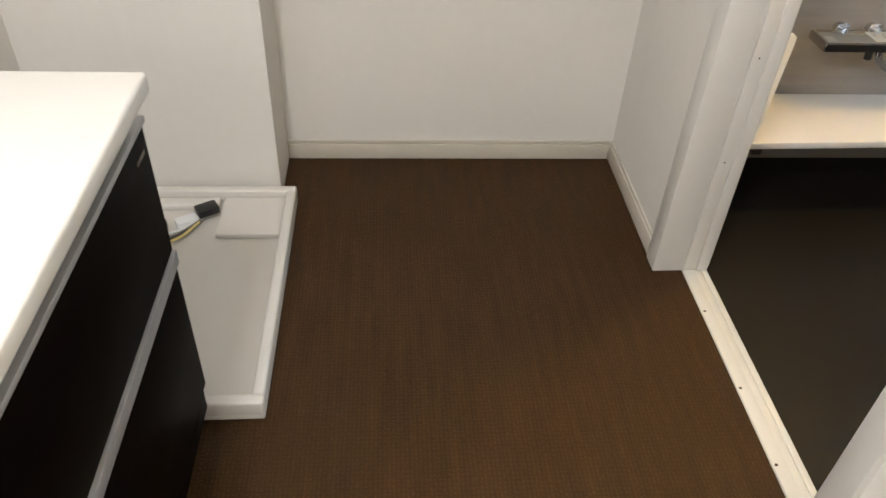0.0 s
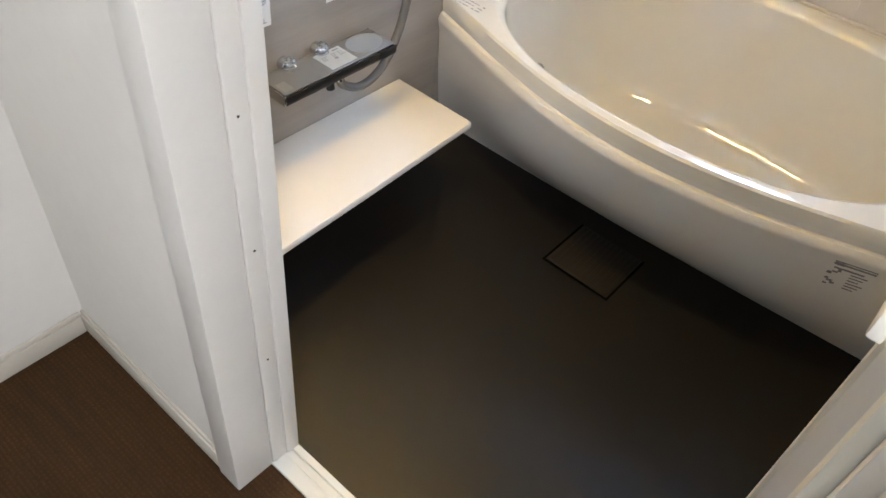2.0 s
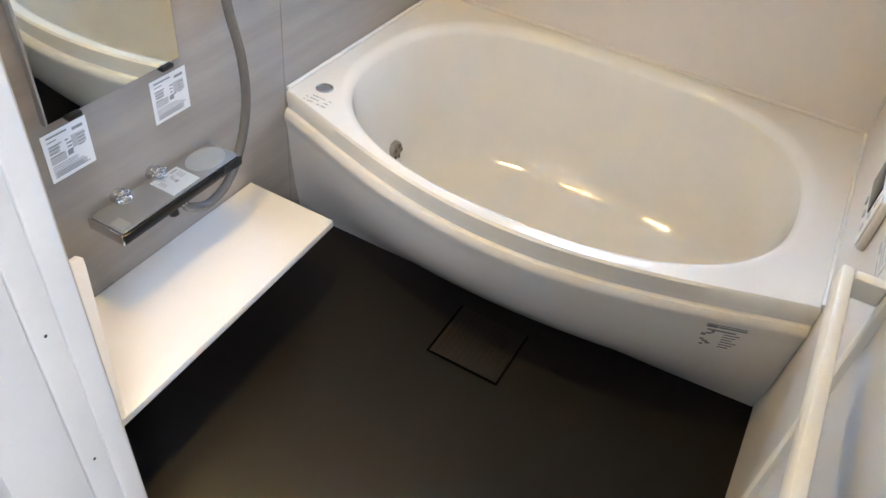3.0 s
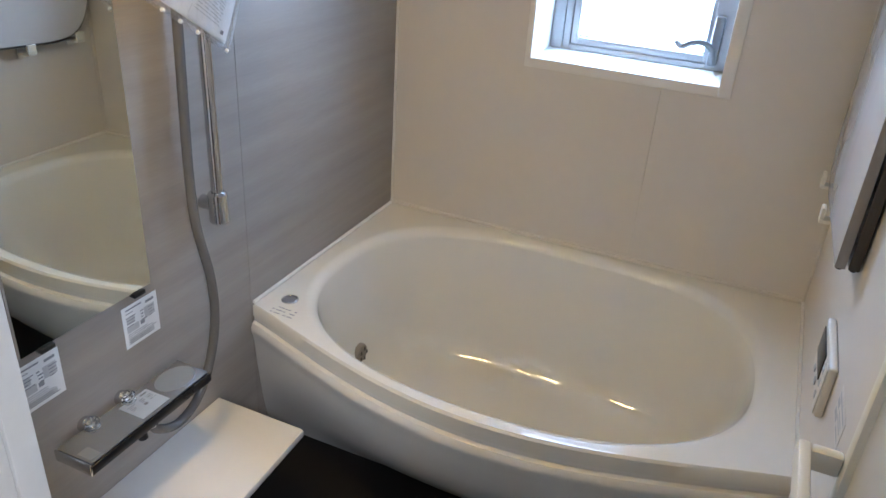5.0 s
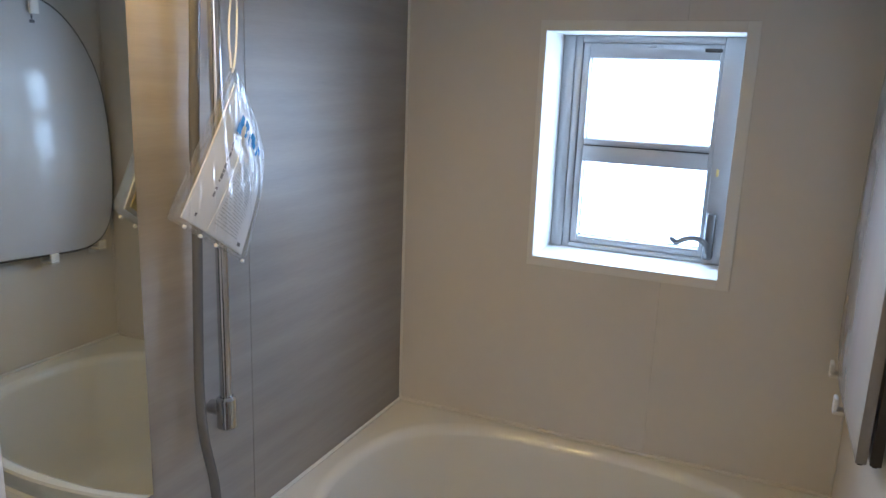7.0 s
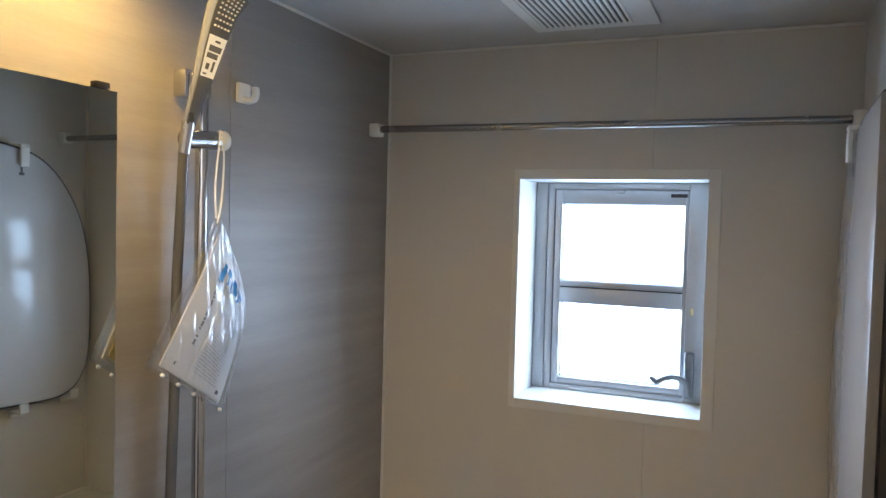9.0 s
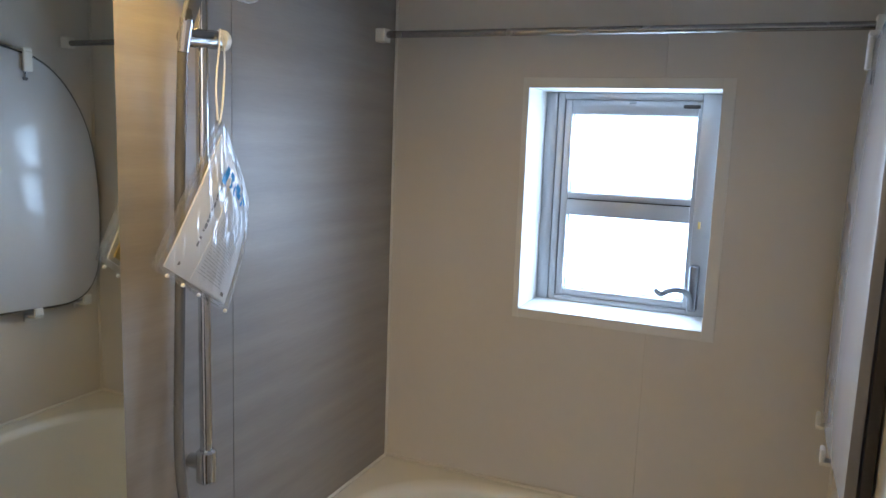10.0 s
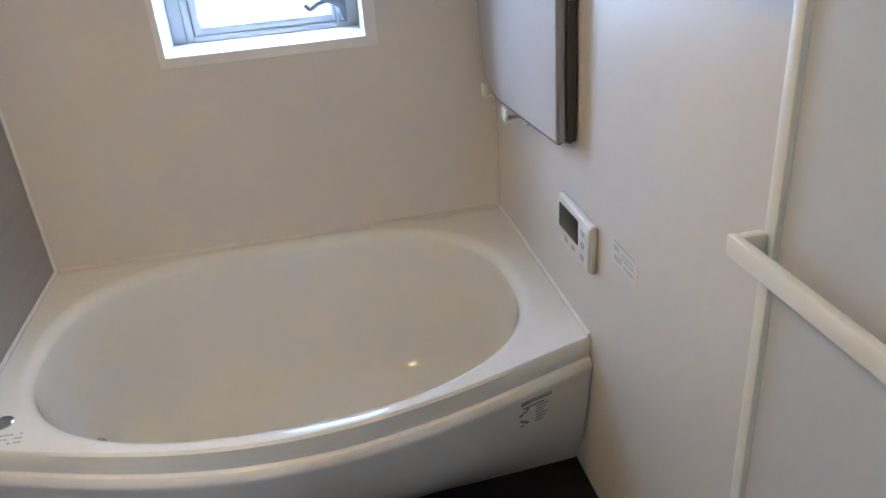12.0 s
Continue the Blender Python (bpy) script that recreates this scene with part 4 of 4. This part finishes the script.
# ---------------------------------------------------------------- tub covers stored on the side wall
def covers():
    outline = [(1.275, 0.900), (1.66, 0.876), (1.80, 0.872), (1.880, 0.895), (1.932, 0.955), (1.955, 1.04), (1.962, 1.20), (1.955, 1.36), (1.930, 1.51), (1.88, 1.63), (1.80, 1.735), (1.70, 1.800),
               (1.55, 1.832), (1.275, 1.845)]
    closed = smooth_path([(u, 0, v) for u, v in outline[1:-1]], 4)
    pts = [outline[0]] + [(p.x, p.z) for p in closed] + [outline[-1]]
    for y0, y1, lab in ((-1.349, -1.369, "front"), (-1.374, -1.394, "back")):
        t = thing("bath_cover", (1.6, y0, 0.88), "white bathtub cover board with grey edge, stored upright on wall hooks" if lab == "front" else
                  "white bathtub cover board stored upright against the wall", "bath cover", "bath covers")
        part("board", prism(pts, "y", y1 + 0.001, y0 - 0.001, 0.002), M_LID, t)
        edge = smooth_path([(u, (y0 + y1) / 2, v) for u, v in outline[1:-1]], 4)
        part("edge_band", tube([(1.277, (y0 + y1) / 2, 0.900)] + [tuple(p) for p in edge] + [(1.277, (y0 + y1) / 2, 1.845)], 0.0085, 8), M_DARK, t, "dark rubber edge band")
        part("edge_cap", B(1.267, 1.2745, y0, y1, 0.898, 1.847, 0.002), M_EDGE if lab == "front" else M_DARK, t, "grey edge profile" if lab == "front" else "dark edge profile")
        if lab == "front":
            part("mark", B(1.645, 1.665, y0, y0 + 0.0012, 1.720, 1.730), M_INK, t, "small grey printed mark")
            part("mark", B(1.652, 1.658, y0, y0 + 0.0012, 1.730, 1.750), M_INK, t, "small grey printed mark")
    for x, z, up in ((1.66, 0.85, 1), (1.88, 0.862, 1), (1.66, 1.812, -1)):
        h = thing("cover_hook", (x, YS, z), "white plastic hook holding the stored bath covers", "wall hook", "cover hooks")
        part("plate", B(x - 0.018, x + 0.018, -1.3995, -1.3945, z - 0.03, z + 0.03, 0.002), M_PLASTIC, h)
        if up > 0:
            part("arm", B(x - 0.018, x + 0.018, -1.3945, -1.335, z - 0.012, z - 0.002 + 0.0, 0.003), M_PLASTIC, h)
            part("lip", B(x - 0.018, x + 0.018, -1.345, -1.335, z - 0.0015, z + 0.028, 0.003), M_PLASTIC, h)
        else:
            part("arm", B(x - 0.018, x + 0.018, -1.3945, -1.335, z + 0.010, z + 0.022, 0.003), M_PLASTIC, h)
            part("lip", B(x - 0.018, x + 0.018, -1.345, -1.335, z - 0.06, z + 0.0095, 0.003), M_PLASTIC, h)


covers()


# ---------------------------------------------------------------- bath remote, sticker, towel bar
def remote():
    t = thing("bath_remote", (1.23, YS, 0.68), "white bath water heater remote with a dark display", "remote control panel")
    part("body", B(1.146, 1.358, -1.3995, -1.383, 0.628, 0.745, 0.006, 3), M_REMOTE, t)
    part("display", B(1.222, 1.345, -1.383, -1.3805, 0.668, 0.728, 0.001), M_BLACK, t, "dark display window")
    for x, z in ((1.195, 0.71), (1.195, 0.68), (1.195, 0.65), (1.25, 0.648), (1.30, 0.648)):
        part("button", B(x - 0.010, x + 0.010, -1.383, -1.3795, z - 0.006, z + 0.006, 0.002), M_PRINT, t, "pale grey button")
    part("cover_flap", B(1.150, 1.178, -1.383, -1.3795, 0.634, 0.738, 0.002), M_REMOTE, t)
    s = thing("sticker", (0.95, YS, 0.71), "small grey printed caution sticker on the cream wall", "sticker", "instruction stickers")
    part("sheet", B(0.948, 1.070, -1.3998, -1.3990, 0.705, 0.765), M_REMOTE, s)
    writing(s, (1.070, -1.3990, 0.705), (-0.122, 0, 0), (0, 0, 0.06), [(0.08, 0.78, 0.84, 0.1), (0.08, 0.5, 0.22, 0.2), (0.38, 0.55, 0.5, 0.06), (0.38, 0.4, 0.5, 0.06), (0.1, 0.15, 0.3, 0.2), (0.5, 0.15, 0.4, 0.08)],
            M_PRINT, (0, 0.0005, 0))
    b = thing("towel_bar", (0.6, YS, 1.316), "chrome towel bar on the cream bath wall", "towel bar")
    part("bar", rod((0.905, -1.345, 1.316), (0.46, -1.345, 1.318), 0.0095), M_CHROME, b)
    for x in (0.880, 0.49):
        part("post", rod((x, -1.3995, 1.316), (x, -1.352, 1.316), 0.010), M_CHROME, b)


remote()


# ---------------------------------------------------------------- washroom things
def vanity():
    t = thing("wash_vanity", (-1.37, -1.5, 0), "washbasin vanity with espresso fronts and aluminium handle rails", "vanity unit")
    y0, y1 = -1.060, -1.93
    part("carcass", B(XL + 0.001, -1.100, y1, y0, 0.085, 0.774, 0.002), M_ESPRESSO, t)
    part("plinth", B(XL + 0.001, -1.150, y1, y0 - 0.01, 0.0, 0.0845), M_DARK, t, "recessed dark plinth")
    ob = part("drawer_front", B(-1.0995, -1.082, y1 + 0.002, y0, 0.500, 0.742, 0.002), M_ESPRESSO, t, "espresso drawer front")
    part("handle_rail", B(-1.0995, -1.076, y1 + 0.002, y0, 0.7425, 0.753, 0.002), M_ALU, ob, "aluminium handle rail")
    part("badge", B(-1.0818, -1.0808, y0 - 0.060, y0 - 0.020, 0.700, 0.708), M_STEEL, ob, "small grey badge")
    ob = part("door", B(-1.0995, -1.082, y1 + 0.002, y0, 0.160, 0.470, 0.002), M_ESPRESSO, t, "espresso lower front")
    part("handle_rail", B(-1.0995, -1.076, y1 + 0.002, y0, 0.4705, 0.4995, 0.002), M_ALU, ob, "aluminium handle rail")
    part("kick_panel", B(-1.0995, -1.090, y1 + 0.002, y0, 0.087, 0.159, 0.002), M_ESPRESSO, t)
    # plain basin counter with soft edges and an upstand at the wall
    part("basin_top", B(XL + 0.001, -1.068, -1.93, -1.030, 0.775, 0.808, 0.007, 3), M_BOWL, t, "white basin counter")
    part("upstand", B(XL + 0.001, XL + 0.02, -1.93, -1.030, 0.8085, 0.87, 0.004), M_BOWL, t)


vanity()


def washer_pan():
    t = thing("washing_machine_pan", (-1.31, -0.64, 0), "white plastic washing machine drip pan on the floor", "drip pan")
    x0, x1, y0, y1 = -1.630, -0.988, -1.030, -0.238
    part("tray", B(x0, x1, y0, y1, 0.0, 0.020, 0.006), M_PAN, t)
    for a in ((x0, x1, y0, y0 + 0.028), (x0, x1, y1 - 0.028, y1), (x0, x0 + 0.028, y0 + 0.026, y1 - 0.026), (x1 - 0.028, x1, y0 + 0.026, y1 - 0.026)):
        part("rim", B(*a, 0.012, 0.056, 0.007, 3), M_PAN, t)
    part("corner_step", B(-1.19, x1 - 0.03, -0.44, y1 - 0.03, 0.020, 0.036, 0.005), M_PAN, t, "raised corner step")
    part("back_step", B(x0 + 0.03, -1.20, -0.31, y1 - 0.03, 0.020, 0.036, 0.005), M_PAN, t)
    c = thing("power_cable", (-1.25, -0.38, 0.03), "loose black plug with twisted wires lying in the pan", "cable")
    bm = box(bmesh.new(), -0.03, 0.03, -0.02, 0.02, -0.012, 0.012, 0.004)
    bmesh.ops.transform(bm, matrix=pose(-1.225, -0.345, 0.050, 0, 0, 32), verts=bm.verts)
    part("plug", bm, M_BLACK, c, "black plug")
    bm = box(bmesh.new(), -0.03, 0.03, -0.017, 0.017, -0.012, 0.012, 0.004)
    bmesh.ops.transform(bm, matrix=pose(-1.275, -0.38, 0.034, 0, 0, 30), verts=bm.verts)
    part("sleeve", bm, M_LABEL, c, "white paper sleeve")
    bm = box(bmesh.new(), -0.022, 0.022, -0.018, 0.018, -0.012, 0.012, 0.004)
    bmesh.ops.transform(bm, matrix=pose(-1.345, -0.405, 0.034, 0, 0, 12), verts=bm.verts)
    part("plug", bm, M_BLACK, c, "black plug")
    for k in range(4):
        o = 0.012 * k
        part("wire", tube(smooth_path([(-1.24, -0.372 - o * 0.3, 0.036), (-1.28, -0.405 - o, 0.030), (-1.33, -0.43 - o, 0.027), (-1.40, -0.44 - o * 0.6, 0.026)], 6), 0.0035, 8),
             (M_LABEL, M_STEEL, M_DARK, M_YELLOW)[k], c, "thin wire")


washer_pan()
